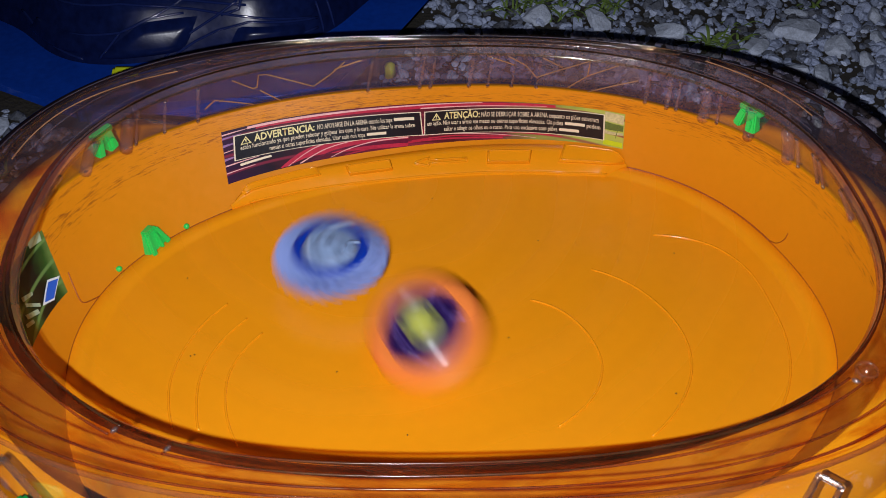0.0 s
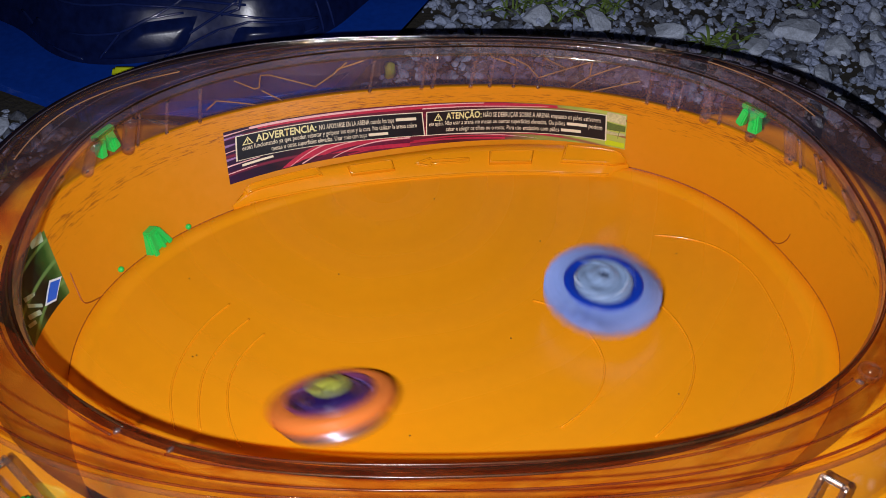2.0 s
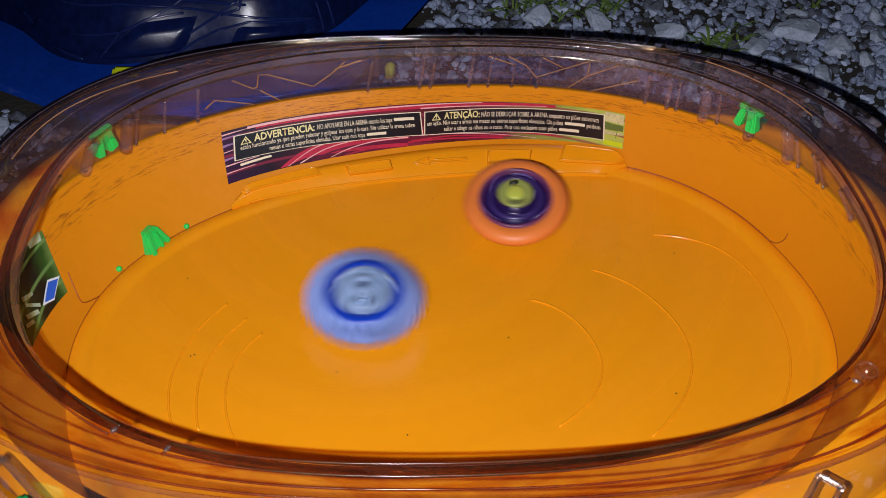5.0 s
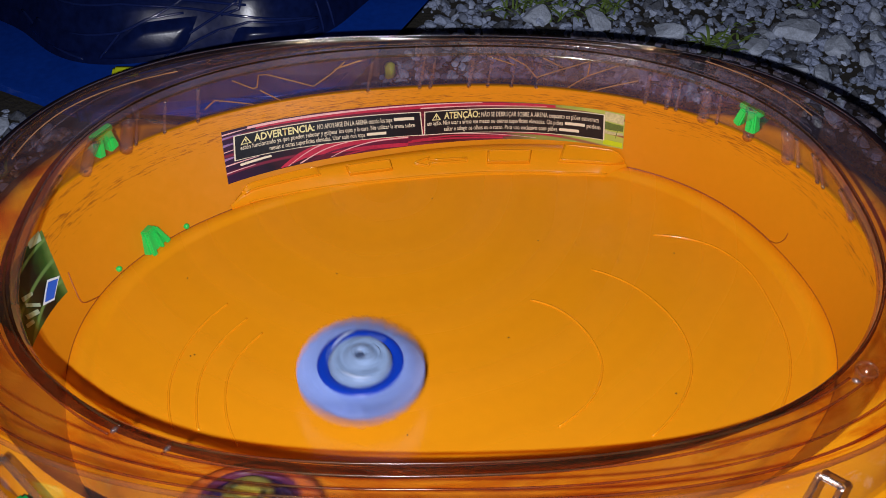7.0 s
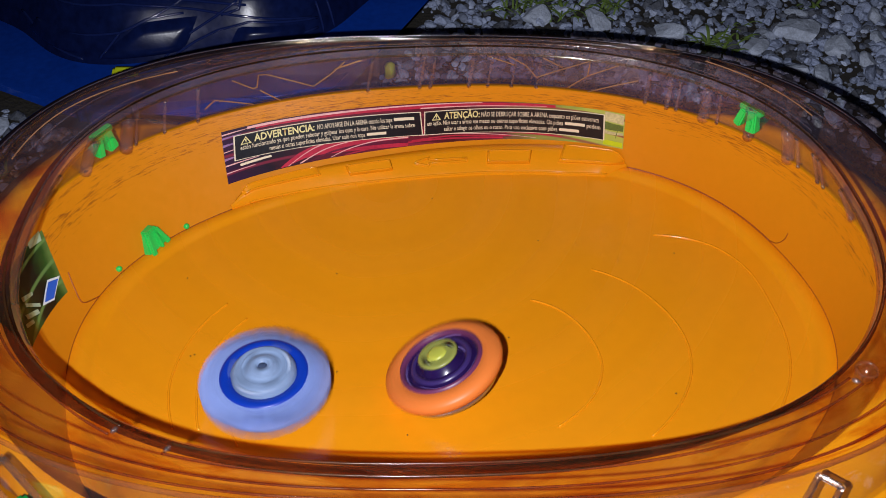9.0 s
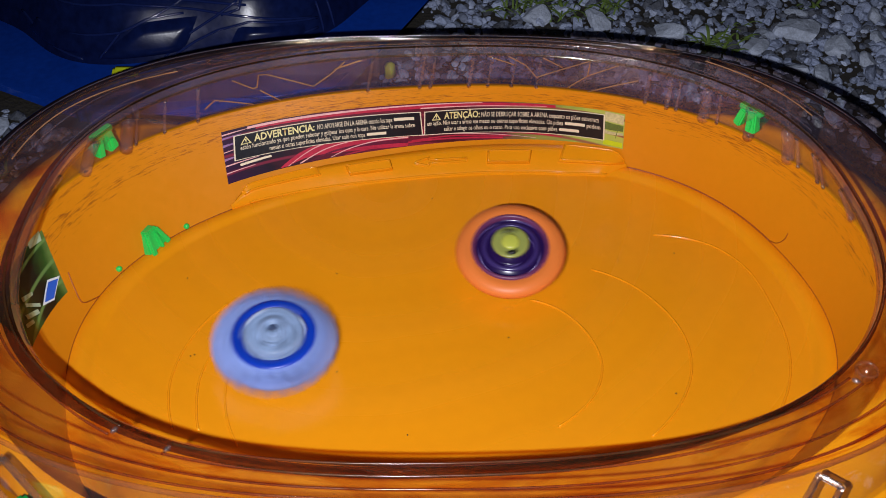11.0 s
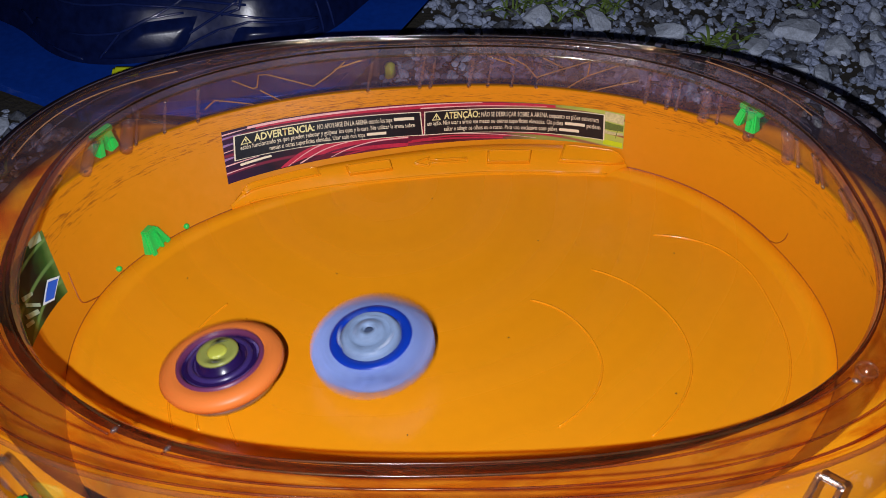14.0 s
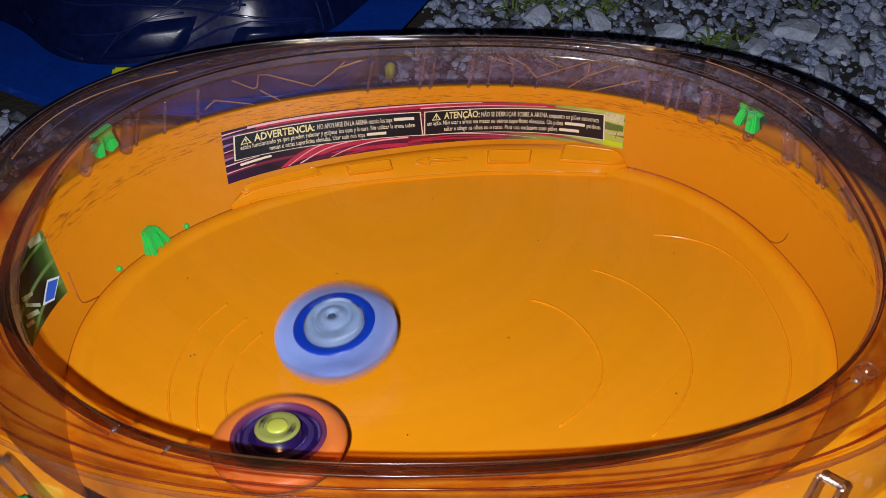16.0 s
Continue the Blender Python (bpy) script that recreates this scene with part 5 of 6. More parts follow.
def motions():
    """The two tops on their ways round the bowl, turning fast; the arena is nudged by their blows."""
    BLUE_PATH = (
        (0, -0.0488, 0.0464, 0.0104, 0, 0), (0.1, -0.0354, 0.0832, 0.0139, 0, 0), (0.2, -0.0087, 0.0803, 0.0124, 0, 0),
        (0.3, 0.018, 0.0507, 0.009, 0, 0), (0.4, 0.0327, 0.0078, 0.0081, 0, 0), (0.5, 0.0318, -0.036, 0.0103, 0, 0),
        (0.6, 0.026, -0.0703, 0.0143, 0, 0), (0.7, -0.0015, -0.0856, 0.0166, 0, 0), (0.8, -0.0297, -0.0805, 0.0147, 0, 0),
        (0.9, -0.0659, -0.0636, 0.0135, 0, 0), (1, -0.09, -0.0381, 0.0131, 0, 0), (1.1, -0.0884, -0.0002, 0.0118, 0, 0),
        (1.2, -0.0594, 0.029, 0.0099, 0, 0), (1.3, -0.0196, 0.037, 0.0088, 0, 0), (1.4, 0.0171, 0.0245, 0.0079, 0, 0),
        (1.5, 0.0359, -0.0078, 0.0084, 0, 0), (1.6, 0.0403, -0.0068, 0.0088, 0, 0), (1.7, 0.0444, 0.0186, 0.0085, 0, 0),
        (1.8, 0.0546, 0.0378, 0.0093, 0, 0), (1.9, 0.0609, 0.0427, 0.0098, 0, 0), (2, 0.0636, 0.0267, 0.0096, 0, 0),
        (2.1, 0.055, 0.0083, 0.009, 0, 0), (2.2, 0.0371, 0.0078, 0.0082, 0, 0), (2.3, 0.0102, 0.0071, 0.0077, 0, 0),
        (2.4, -0.018, -0.0073, 0.008, 0, 0), (2.5, -0.0452, -0.0047, 0.009, 0, 0), (2.6, -0.036, 0.0263, 0.0086, 0, 0),
        (2.7, -0.017, 0.0449, 0.0091, 0, 0), (2.8, 0.0061, 0.0373, 0.0083, 0, 0), (2.9, 0.0119, 0.0058, 0.0077, 0, 0),
        (3, 0.0144, -0.0002, 0.0079, 0, 0), (3.1, 0.0209, 0.007, 0.0078, 0, 0), (3.2, 0.0072, -0.0073, 0.008, 0, 0),
        (3.3, -0.0226, -0.0211, 0.0085, 0, 0), (3.4, -0.0468, -0.0139, 0.0091, 0, 0), (3.5, -0.0286, -0.0053, 0.0083, 0, 0),
        (3.6, -0.0181, -0.0051, 0.0081, 0, 0), (3.7, -0.0178, -0.0143, 0.0083, 0, 0), (3.8, -0.0122, -0.0342, 0.0093, 0, 0),
        (3.9, -0.0293, -0.0459, 0.0105, 0, 0), (4, -0.0518, -0.0371, 0.0106, 0, 0), (4.1, -0.0583, -0.0111, 0.0097, 0, 0),
        (4.2, -0.0451, 0.0134, 0.0088, 0, 0), (4.29, -0.0218, 0.0173, 0.0079, -0.029, -0.117), (4.38, 0.0003, 0.0079, 0.0076, -0.099, -0.067),
        (4.46, 0.0081, -0.0108, 0.008, -0.119, 0.017), (4.55, -0.0044, -0.0292, 0.0089, -0.077, 0.092),
        (4.64, -0.0317, -0.0369, 0.0097, 0.005, 0.12), (4.72, -0.0593, -0.0286, 0.0104, 0.084, 0.086),
        (4.81, -0.0718, -0.0087, 0.0105, 0.12, 0.007), (4.9, -0.0627, 0.0121, 0.0097, 0.094, -0.075),
        (4.99, -0.0367, 0.0232, 0.0085, 0.019, -0.118), (5.08, -0.0071, 0.0186, 0.0077, -0.065, -0.101),
        (5.16, 0.0106, 0.0008, 0.0077, -0.116, -0.031), (5.25, 0.0073, -0.0209, 0.0085, -0.107, 0.055),
        (5.34, -0.0152, -0.0355, 0.0094, -0.042, 0.112), (5.42, -0.0453, -0.0352, 0.01, 0.044, 0.112),
        (5.51, -0.0676, -0.0204, 0.0106, 0.108, 0.053), (5.6, -0.0703, 0.0015, 0.0103, 0.115, -0.033),
        (5.69, -0.0522, 0.0189, 0.0092, 0.064, -0.102), (5.78, -0.0226, 0.0231, 0.0081, -0.021, -0.118),
        (5.86, 0.0033, 0.0117, 0.0076, -0.095, -0.073), (5.95, 0.0124, -0.0093, 0.008, -0.12, 0.009),
        (6.04, -0.0003, -0.0297, 0.009, -0.083, 0.087), (6.12, -0.029, -0.0389, 0.0098, -0.003, 0.12),
        (6.21, -0.0595, -0.0317, 0.0105, 0.078, 0.091), (6.3, -0.0761, -0.011, 0.011, 0, 0), (6.4, -0.0799, 0.0065, 0.0109, 0, 0),
        (6.5, -0.0657, 0.0198, 0.01, 0, 0), (6.6, -0.0409, 0.0174, 0.0085, 0, 0), (6.7, -0.0245, 0.0008, 0.0081, 0, 0),
        (6.8, -0.0204, -0.0144, 0.0084, 0, 0), (6.9, -0.0251, -0.0212, 0.0086, 0, 0), (7, -0.0323, -0.0146, 0.0085, 0, 0),
        (7.1, -0.0323, -0.0019, 0.0083, 0, 0), (7.2, -0.0248, 0.0056, 0.008, 0, 0), (7.3, -0.0183, 0.0009, 0.0079, 0, 0),
        (7.4, -0.0224, -0.0063, 0.0081, 0, 0), (7.5, -0.0344, -0.009, 0.0086, 0, 0), (7.6, -0.0466, 0.0001, 0.0089, 0, 0),
        (7.7, -0.0496, 0.0145, 0.009, 0, 0), (7.8, -0.0367, 0.0224, 0.0086, 0, 0), (7.9, -0.0242, 0.0129, 0.008, 0, 0),
        (8, -0.0267, -0.0087, 0.0082, 0, 0), (8.1, -0.0375, -0.0248, 0.0092, 0, 0), (8.2, -0.0549, -0.0319, 0.0104, 0, 0),
        (8.3, -0.072, -0.022, 0.011, 0, 0), (8.4, -0.0776, -0.0076, 0.011, 0, 0), (8.5, -0.0714, 0.0023, 0.0104, 0, 0),
        (8.6, -0.0606, 0.0078, 0.0096, 0, 0), (8.7, -0.0548, -0.0039, 0.0093, 0, 0), (8.8, -0.0567, -0.0168, 0.0098, 0, 0),
        (8.9, -0.0629, -0.0214, 0.0103, 0, 0), (9, -0.067, -0.0216, 0.0106, 0, 0), (9.1, -0.0633, -0.0182, 0.0104, 0, 0),
        (9.2, -0.0552, -0.0154, 0.0096, 0, 0), (9.29, -0.061, -0.0186, 0.01, -0.011, 0.12), (9.38, -0.0689, -0.0174, 0.0106, 0.077, 0.092),
        (9.46, -0.0736, -0.012, 0.0107, 0.12, 0.009), (9.55, -0.0712, -0.0055, 0.0104, 0.091, -0.079),
        (9.64, -0.0627, -0.0022, 0.0097, 0.008, -0.12), (9.72, -0.0532, -0.0044, 0.0093, -0.08, -0.089),
        (9.81, -0.0489, -0.011, 0.0092, -0.12, -0.006), (9.9, -0.0523, -0.0178, 0.0095, -0.088, 0.081),
        (9.99, -0.0614, -0.0208, 0.0101, -0.004, 0.12), (10.07, -0.0708, -0.0183, 0.0107, 0.082, 0.087),
        (10.16, -0.0749, -0.0116, 0.0108, 0.12, 0.003), (10.25, -0.0712, -0.0049, 0.0104, 0.086, -0.084),
        (10.34, -0.062, -0.002, 0.0097, 0.001, -0.12), (10.43, -0.0527, -0.0047, 0.0092, -0.085, -0.085),
        (10.51, -0.0489, -0.0115, 0.0092, -0.12, 0.001), (10.6, -0.0528, -0.0182, 0.0095, -0.084, 0.086),
        (10.69, -0.0622, -0.0208, 0.0101, 0.002, 0.12), (10.78, -0.0713, -0.0178, 0.0107, 0.087, 0.082),
        (10.86, -0.0752, -0.011, 0.0108, 0.12, -0.004), (10.95, -0.0714, -0.0039, 0.0104, 0.081, -0.088),
        (11.04, -0.0612, -0.0006, 0.0096, -0.006, -0.12), (11.12, -0.0498, -0.0037, 0.0091, -0.089, -0.08),
        (11.21, -0.0445, -0.0123, 0.009, -0.12, 0.008), (11.3, -0.0494, -0.0219, 0.0096, 0, 0), (11.4, -0.0486, -0.0219, 0.0095, 0, 0),
        (11.5, -0.0478, -0.0208, 0.0095, 0, 0), (11.6, -0.0456, -0.0173, 0.0093, 0, 0), (11.7, -0.0401, -0.0138, 0.009, 0, 0),
        (11.8, -0.0323, -0.0146, 0.0085, 0, 0), (11.9, -0.0279, -0.0167, 0.0085, 0, 0), (12, -0.0277, -0.0201, 0.0086, -0.06, 0),
        (12.1, -0.0342, -0.0236, 0.0091, -0.0625, 0.02), (12.2, -0.0396, -0.0203, 0.009, -0.065, 0.04), (12.3, -0.0403, -0.0216, 0.0092, -0.0675, 0.06),
        (12.4, -0.0414, -0.0183, 0.0091, -0.07, 0.08), (12.5, -0.0416, -0.0161, 0.0091, -0.0775, 0.0725), (12.6, -0.0387, -0.0103, 0.0088, -0.085, 0.065),
        (12.7, -0.0311, -0.0077, 0.0084, -0.0925, 0.0575), (12.8, -0.0258, -0.0086, 0.0082, -0.1, 0.05), (12.9, -0.0264, -0.0133, 0.0083, -0.11, 0.0475),
        (13, -0.0298, -0.0145, 0.0086, -0.12, 0.045), (13.1, -0.0349, -0.0146, 0.0088, -0.13, 0.0425), (13.2, -0.0368, -0.0124, 0.0086, -0.14, 0.04),
        (13.3, -0.0344, -0.009, 0.0086, -0.133, 0.0233), (13.4, -0.0318, -0.0101, 0.0085, -0.127, 0.00667), (13.5, -0.0309, -0.01, 0.0085, -0.12, -0.01),
        (13.6, -0.0319, -0.0088, 0.0085, -0.122, -0.0111), (13.7, -0.0352, -0.0113, 0.0086, -0.124, -0.0122), (13.8, -0.0362, -0.0089, 0.0085, -0.127, -0.0133),
        (13.9, -0.0341, -0.0019, 0.0084, -0.129, -0.0144), (14, -0.0288, -0.0017, 0.0082, -0.131, -0.0156), (14.1, -0.0278, -0.004, 0.0082, -0.133, -0.0167),
        (14.2, -0.0294, -0.0066, 0.0084, -0.136, -0.0178), (14.3, -0.0326, -0.0101, 0.0086, -0.138, -0.0189), (14.4, -0.0326, -0.0101, 0.0086, -0.14, -0.02),
        (14.5, -0.0337, -0.0077, 0.0085, -0.115, -0.015), (14.6, -0.0346, -0.0066, 0.0085, -0.09, -0.01), (14.7, -0.0365, -0.0043, 0.0085, -0.065, -0.005),
        (14.8, -0.0358, -0.002, 0.0085, -0.04, 0), (14.9, -0.0343, 0.0017, 0.0083, -0.05, -0.00167), (15, -0.0308, 0.0017, 0.0083, -0.06, -0.00333),
        (15.1, -0.0299, 0.0018, 0.0083, -0.07, -0.005), (15.2, -0.0277, -0, 0.0082, -0.08, -0.00667), (15.3, -0.0283, -0.0019, 0.0082, -0.09, -0.00833),
        (15.4, -0.0296, -0.0019, 0.0083, -0.1, -0.01), (15.5, -0.0303, -0.001, 0.0083, -0.0867, -0.0167), (15.6, -0.0331, 0.0006, 0.0084, -0.0733, -0.0233),
        (15.7, -0.0364, 0.0006, 0.0084, -0.06, -0.03), (15.8, -0.0383, -0.0004, 0.0085, -0.08, -0.0267), (15.9, -0.0429, -0.0005, 0.0088, -0.1, -0.0233),
        (16, -0.0434, 0.0048, 0.0088, -0.12, -0.02),
    )
    ORANGE_PATH = (
        (0, -0.0087, 0.0058, 0.0078, -0.245, -0.291), (0.1, 0.0344, -0.1018, 0.0525, -0.339, -0.171),
        (0.2, 0.0556, -0.1033, 0.09, -0.187, -0.331), (0.3, 0.0808, -0.0842, 0.0525, -0.189, -0.33),
        (0.4, 0.1104, -0.0271, 0.0147, -0.353, -0.141), (0.5, 0.1117, -0.0089, 0.0137, -0.364, -0.109),
        (0.6, 0.1078, 0.007, 0.0129, -0.364, -0.109), (0.7, 0.1009, 0.0078, 0.0123, -0.374, -0.068),
        (0.8, 0.0922, -0.0012, 0.0116, -0.373, -0.074), (0.9, 0.0902, -0.0187, 0.0123, -0.37, -0.086),
        (1, 0.088, -0.044, 0.0144, -0.376, -0.055), (1.1, 0.0785, -0.0694, 0.0359, -0.37, -0.087),
        (1.2, 0.0737, -0.0793, 0.0359, -0.154, -0.347), (1.3, 0.0744, -0.0794, 0.0361, -0.292, -0.244),
        (1.4, 0.066, -0.0799, 0.0356, -0.223, -0.308), (1.5, 0.0617, -0.0613, 0.0147, -0.368, 0.093),
        (1.6, 0.0573, -0.0835, 0.0249, -0.38, 0.005), (1.7, 0.0322, -0.0836, 0.025, -0.379, -0.023),
        (1.8, 0.0136, -0.0652, 0.0131, -0.367, 0.099), (1.9, -0.0159, -0.0448, 0.0103, -0.38, 0.001), (2, -0.0419, -0.0305, 0.0097, -0.15, 0.43),
        (2.1, -0.0675, -0.0127, 0.0103, -0.212, 0.315), (2.2, -0.0881, -0.0014, 0.0118, -0.189, 0.33),
        (2.3, -0.0968, -0.0009, 0.0126, -0.211, 0.316), (2.4, -0.0941, -0.0101, 0.0125, -0.267, 0.271),
        (2.5, -0.0925, -0.03, 0.013, -0.17, 0.36), (2.6, -0.1091, -0.0674, 0.0354, -0.27, -0.268),
        (2.7, -0.085, -0.0618, 0.0146, -0.363, -0.113), (2.8, -0.0511, -0.0554, 0.012, -0.372, 0.079),
        (2.9, -0.0319, -0.0429, 0.0104, -0.201, 0.298), (3, -0.06, -0.0563, 0.0125, -0.27, 0.268),
        (3.1, -0.0957, -0.0693, 0.0357, 0.268, 0.27), (3.2, -0.11, -0.0367, 0.0152, -0.284, 0.252),
        (3.3, -0.1074, -0.0247, 0.0143, -0.172, 0.339), (3.4, -0.1015, -0.0073, 0.0131, -0.143, 0.352),
        (3.5, -0.1249, 0.0091, 0.044, 0.1, 0.367), (3.6, -0.1029, 0.0205, 0.0133, 0.171, 0.339), (3.7, -0.0633, 0.0149, 0.0099, 0.161, 0.344),
        (3.8, -0.0681, 0.0387, 0.011, 0.333, 0.183), (3.9, -0.0853, 0.0609, 0.0143, 0.316, 0.211), (4, -0.0937, 0.0559, 0.0145, 0.25, 0.34),
        (4.1, -0.1033, 0.0473, 0.0146, 0.288, -0.00756), (4.2, -0.1092, 0.0389, 0.0146, 0.13, 0.172),
        (4.35, -0.0867, 0.056, 0.0138, 0.2, -0.152), (4.5, -0.0621, 0.0689, 0.0134, 0.149, -0.2),
        (4.65, -0.0358, 0.0781, 0.013, 0.0861, -0.234), (4.8, -0.0074, 0.0826, 0.0126, 0.0168, -0.248),
        (4.95, 0.0216, 0.0812, 0.0119, -0.0525, -0.242), (5.1, 0.0491, 0.0739, 0.0114, -0.118, -0.219),
        (5.25, 0.0726, 0.0615, 0.0114, -0.174, -0.177), (5.4, 0.0906, 0.0449, 0.012, -0.218, -0.123),
        (5.55, 0.1015, 0.0253, 0.0123, -0.244, -0.058), (5.7, 0.1046, 0.0043, 0.0126, -0.252, 0.0111),
        (5.85, 0.097, -0.016, 0.0126, -0.239, 0.0798), (6, 0.0732, -0.0289, 0.0116, -0.21, 0.143),
        (6.15, 0.045, -0.032, 0.0104, -0.162, 0.195), (6.3, 0.0194, -0.0246, 0.009, -0.38, -0.005),
        (6.4, 0.0125, -0.0334, 0.0096, -0.358, 0.126), (6.5, 0.0042, -0.0385, 0.0098, -0.32, 0.36),
        (6.6, -0.0071, -0.0427, 0.01, -0.298, 0.236), (6.7, -0.0214, -0.0459, 0.0105, -0.084, 0.103),
        (6.8, -0.0275, -0.0609, 0.0121, -0.191, 0.263), (6.9, -0.0438, -0.0724, 0.0137, -0.369, 0.062),
        (7, -0.0634, -0.0775, 0.0152, 0.019, 0.38), (7.1, -0.0689, -0.0833, 0.0246, -0.001, 0.38),
        (7.2, -0.0838, -0.0636, 0.0146, -0.372, 0.076), (7.3, -0.096, -0.0527, 0.0147, -0.017, -0.186),
        (7.4, -0.1065, -0.0416, 0.0151, 0.204, -0.321), (7.5, -0.1121, -0.0285, 0.0151, 0.014, -0.38),
        (7.6, -0.1159, -0.0132, 0.0149, 0.114, -0.363), (7.7, -0.1116, 0.0001, 0.014, 0.16, -0.345),
        (7.8, -0.0998, 0.0097, 0.0128, 0.125, -0.359), (7.9, -0.085, 0.0109, 0.0114, 0.122, -0.36),
        (8, -0.0731, 0.0143, 0.0105, 0.092, -0.369), (8.1, -0.0648, 0.0199, 0.01, 0.011, -0.38),
        (8.2, -0.0558, 0.0216, 0.0095, -0.001, -0.38), (8.3, -0.0451, 0.0235, 0.0089, -0.015, -0.38),
        (8.4, -0.0358, 0.0236, 0.0086, -0.027, -0.379), (8.5, -0.0255, 0.0203, 0.0082, -0.136, -0.355),
        (8.6, -0.0134, 0.0155, 0.0079, -0.193, -0.327), (8.7, -0.0042, 0.0119, 0.0077, -0.277, -0.261),
        (8.8, -0.0006, 0.007, 0.0077, -0.362, -0.116), (8.9, 0.002, -0.0012, 0.0077, -0.363, -0.112),
        (9, -0.0015, -0.0131, 0.0082, -0.359, 0.124), (9.1, -0.0023, -0.0199, 0.0084, -0.278, 0.259),
        (9.2, -0.0057, -0.0288, 0.009, -0.239, 0.342), (9.35, 0.0082, -0.0336, 0.0094, 0.0315, 0.252),
        (9.5, 0.024, -0.0349, 0.0098, -0.0399, 0.252), (9.65, 0.04, -0.0325, 0.0101, -0.107, 0.231),
        (9.8, 0.0542, -0.0262, 0.0103, -0.166, 0.193), (9.95, 0.0651, -0.0171, 0.0103, -0.21, 0.141),
        (10.1, 0.0722, -0.0062, 0.0101, -0.242, 0.0777), (10.25, 0.0749, 0.0057, 0.01, -0.252, 0.00903),
        (10.4, 0.0729, 0.0178, 0.0099, -0.244, -0.0601), (10.55, 0.0665, 0.0289, 0.0097, -0.216, -0.125),
        (10.7, 0.0561, 0.0383, 0.0094, -0.172, -0.179), (10.85, 0.0426, 0.0454, 0.0091, -0.116, -0.219),
        (11, 0.0272, 0.05, 0.009, -0.0504, -0.244), (11.15, 0.0102, 0.0518, 0.0091, 0.0189, -0.248),
        (11.3, -0.0074, 0.0504, 0.0092, -0.08, -0.372), (11.4, -0.0094, 0.0544, 0.0096, -0.077, -0.372),
        (11.5, -0.0113, 0.0544, 0.0096, -0.075, -0.373), (11.6, -0.0142, 0.0528, 0.0096, -0.095, -0.368),
        (11.7, -0.0171, 0.0516, 0.0095, -0.258, -0.268), (11.8, -0.0199, 0.046, 0.0093, -0.379, -0.02),
        (11.9, -0.0264, 0.0407, 0.0091, -0.361, -0.12), (12, -0.0344, 0.0313, 0.0089, -0.085, -0.0385),
        (12.1, -0.041, 0.0312, 0.0091, -0.336, 0.178), (12.2, -0.0486, 0.0334, 0.0096, -0.223, 0.205),
        (12.3, -0.0636, 0.0507, 0.0116, 0.096, -0.0376), (12.4, -0.071, 0.0556, 0.0125, -0.017, -0.229),
        (12.5, -0.0758, 0.0552, 0.0128, 0.208, -0.318), (12.6, -0.0774, 0.0523, 0.0128, 0.099, -0.367),
        (12.7, -0.078, 0.0497, 0.0126, 0.1, -0.367), (12.8, -0.0744, 0.0447, 0.012, 0.013, -0.38),
        (12.9, -0.0708, 0.0384, 0.0112, -0.158, -0.346), (13, -0.0672, 0.0247, 0.0103, -0.159, -0.345),
        (13.1, -0.0734, 0.0229, 0.0107, -0.134, -0.21), (13.2, -0.0926, 0.024, 0.0123, -0.076, 0.367),
        (13.3, -0.1033, 0.0229, 0.0134, -0.065, 0.43), (13.4, -0.1037, 0.0203, 0.0134, 0.063, -0.222),
        (13.5, -0.1032, 0.0179, 0.0133, 0.065, -0.374), (13.6, -0.1023, 0.0131, 0.013, 0.169, -0.34),
        (13.7, -0.0967, 0.0075, 0.0125, 0.138, -0.354), (13.8, -0.0868, 0.001, 0.0116, -0.093, -0.369),
        (13.9, -0.0854, -0.0071, 0.0116, -0.248, -0.288), (14, -0.0839, -0.0154, 0.0116, -0.124, 0.109),
        (14.1, -0.0797, -0.0203, 0.0114, -0.363, 0.111), (14.2, -0.0793, -0.0224, 0.0115, -0.23, -0.0334),
        (14.3, -0.0808, -0.028, 0.0119, -0.249, 0.134), (14.4, -0.084, -0.0324, 0.0123, -0.278, 0.259),
        (14.5, -0.0838, -0.0336, 0.0125, 0.093, 0.288), (14.6, -0.079, -0.0333, 0.0121, 0.056, -0.376),
        (14.7, -0.0772, -0.0343, 0.012, 0.232, -0.301), (14.8, -0.0732, -0.0339, 0.0116, 0.109, -0.364),
        (14.9, -0.0693, -0.0337, 0.0112, 0.035, -0.378), (15, -0.0635, -0.0346, 0.0111, -0.19, -0.329),
        (15.1, -0.0606, -0.0374, 0.0109, -0.325, -0.197), (15.2, -0.059, -0.0372, 0.0108, -0.161, -0.344),
        (15.3, -0.057, -0.0388, 0.0109, -0.129, -0.357), (15.4, -0.0604, -0.0443, 0.0114, -0.2, 0.12),
        (15.5, -0.0608, -0.0459, 0.0116, 0.185, 0.272), (15.6, -0.0585, -0.045, 0.0113, 0.199, -0.105),
        (15.7, -0.0575, -0.0435, 0.0113, 0.166, -0.342), (15.8, -0.056, -0.0411, 0.011, 0.036, -0.378),
        (15.9, -0.0595, -0.0466, 0.0116, -0.055, -0.118), (16, -0.0579, -0.0496, 0.0118, -0.01, 0.218),
    )
    walk(arena, [(t, pose(x, y, 0)) for t, x, y in ((0, 0, 0), (0.2, 0.0, 0), (0.3, 0.0005, 0), (1.8, 0.0005, 0), (1.9, 0.0009, -0.0003), (2.8, 0.0009, -0.0003), (2.9, 0.0005, 0), (3.2, 0.0005, 0), (3.4, 0, 0), (16, 0, 0))])
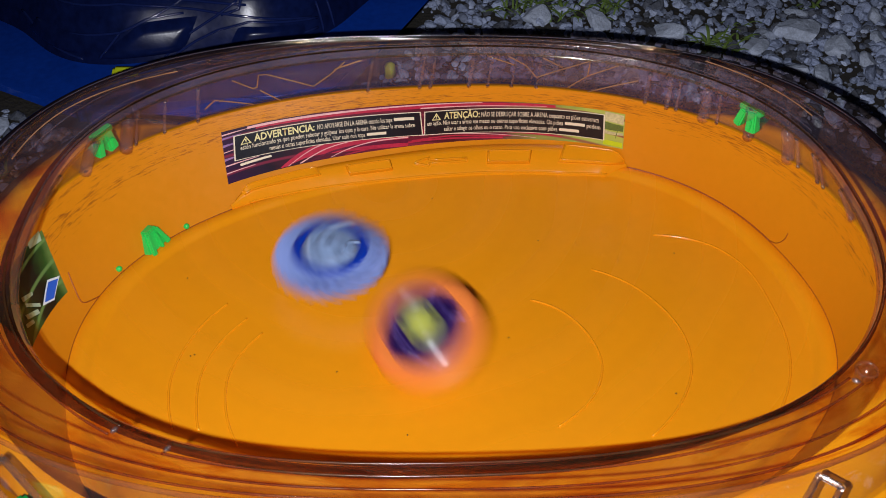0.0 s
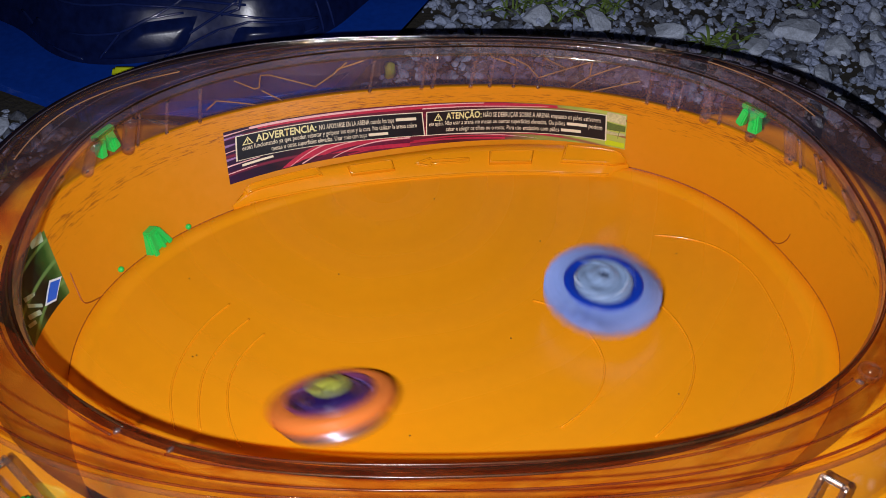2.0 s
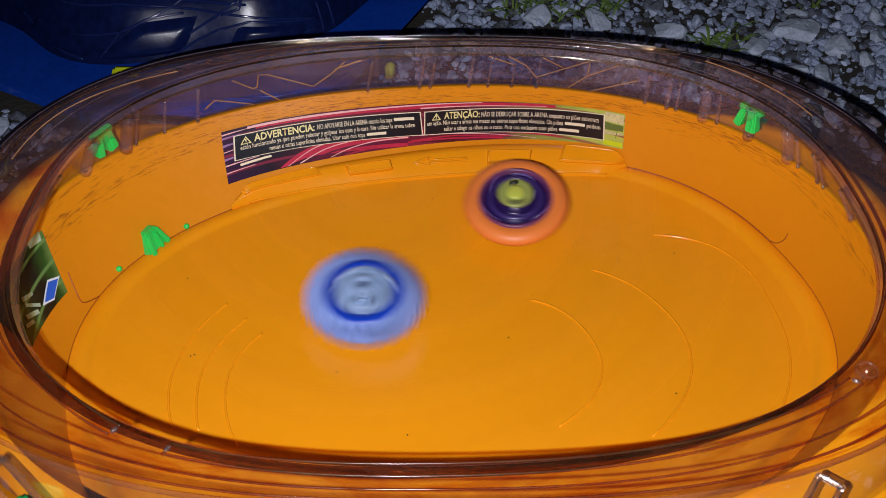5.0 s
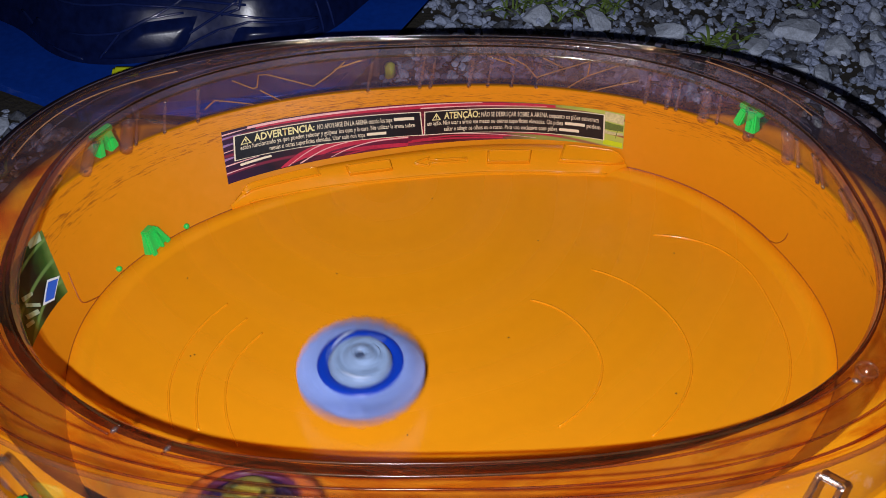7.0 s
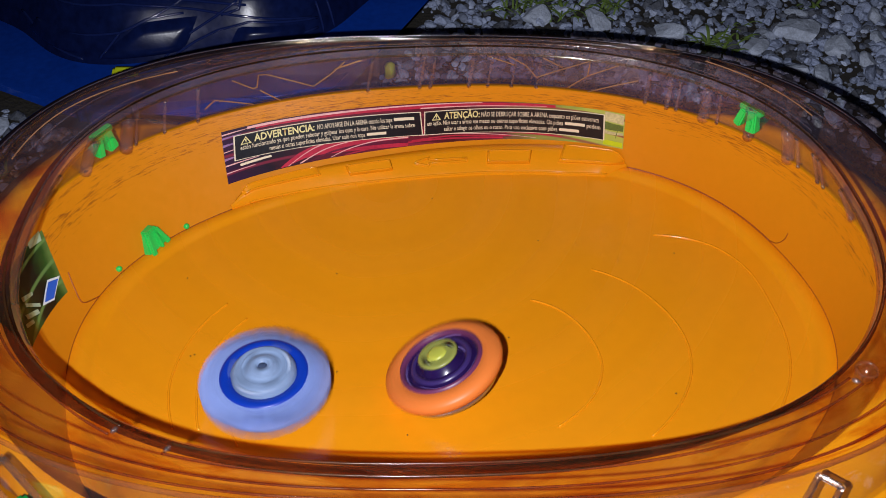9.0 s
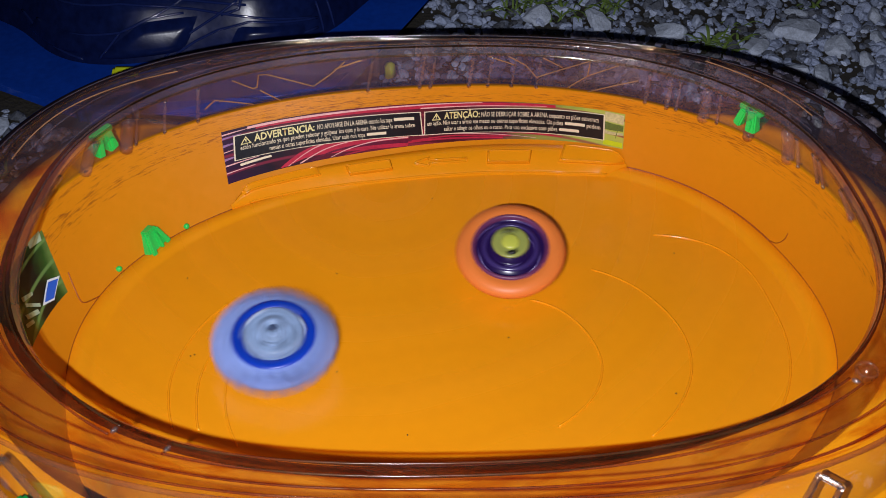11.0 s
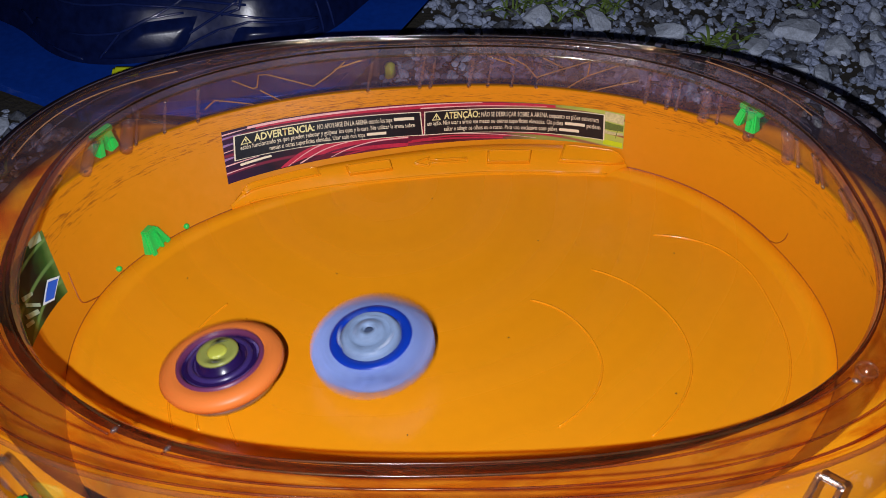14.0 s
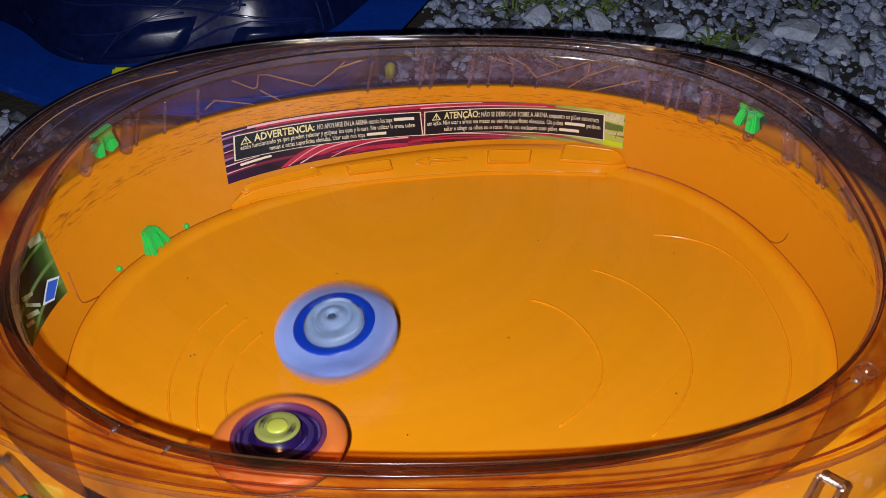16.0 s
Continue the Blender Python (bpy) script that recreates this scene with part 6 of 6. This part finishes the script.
    for top, path, turn in ((top_a, BLUE_PATH, -82), (top_b, ORANGE_PATH, 82)):
        ts = [r[0] for r in path]
        rows = []
        k = 0
        for i in range(481):
            t = i / 30
            while k < len(path) - 2 and ts[k + 1] <= t + 1e-6:
                k += 1
            p0, p1, p2, p3 = path[max(0, k - 1)], path[k], path[k + 1], path[min(len(path) - 1, k + 2)]
            s = (t - p1[0]) / (p2[0] - p1[0])
            v = []
            for c in range(1, 6):
                m1 = (p2[c] - p0[c]) / (p2[0] - p0[0]) * (p2[0] - p1[0])
                m2 = (p3[c] - p1[c]) / (p3[0] - p1[0]) * (p2[0] - p1[0])
                v.append((2 * s ** 3 - 3 * s * s + 1) * p1[c] + (s ** 3 - 2 * s * s + s) * m1 + (3 * s * s - 2 * s ** 3) * p2[c] + (s ** 3 - s * s) * m2)
            up = Vector((v[3], v[4], math.sqrt(max(0.3, 1 - v[3] ** 2 - v[4] ** 2)))).normalized()
            lean = Vector((0, 0, 1)).rotation_difference(up).to_matrix().to_4x4()
            rows.append((t, Matrix.Translation(v[:3]) @ lean @ pose(0, 0, 0, 0, 0, turn * i)))
        walk(top, rows)


motions()
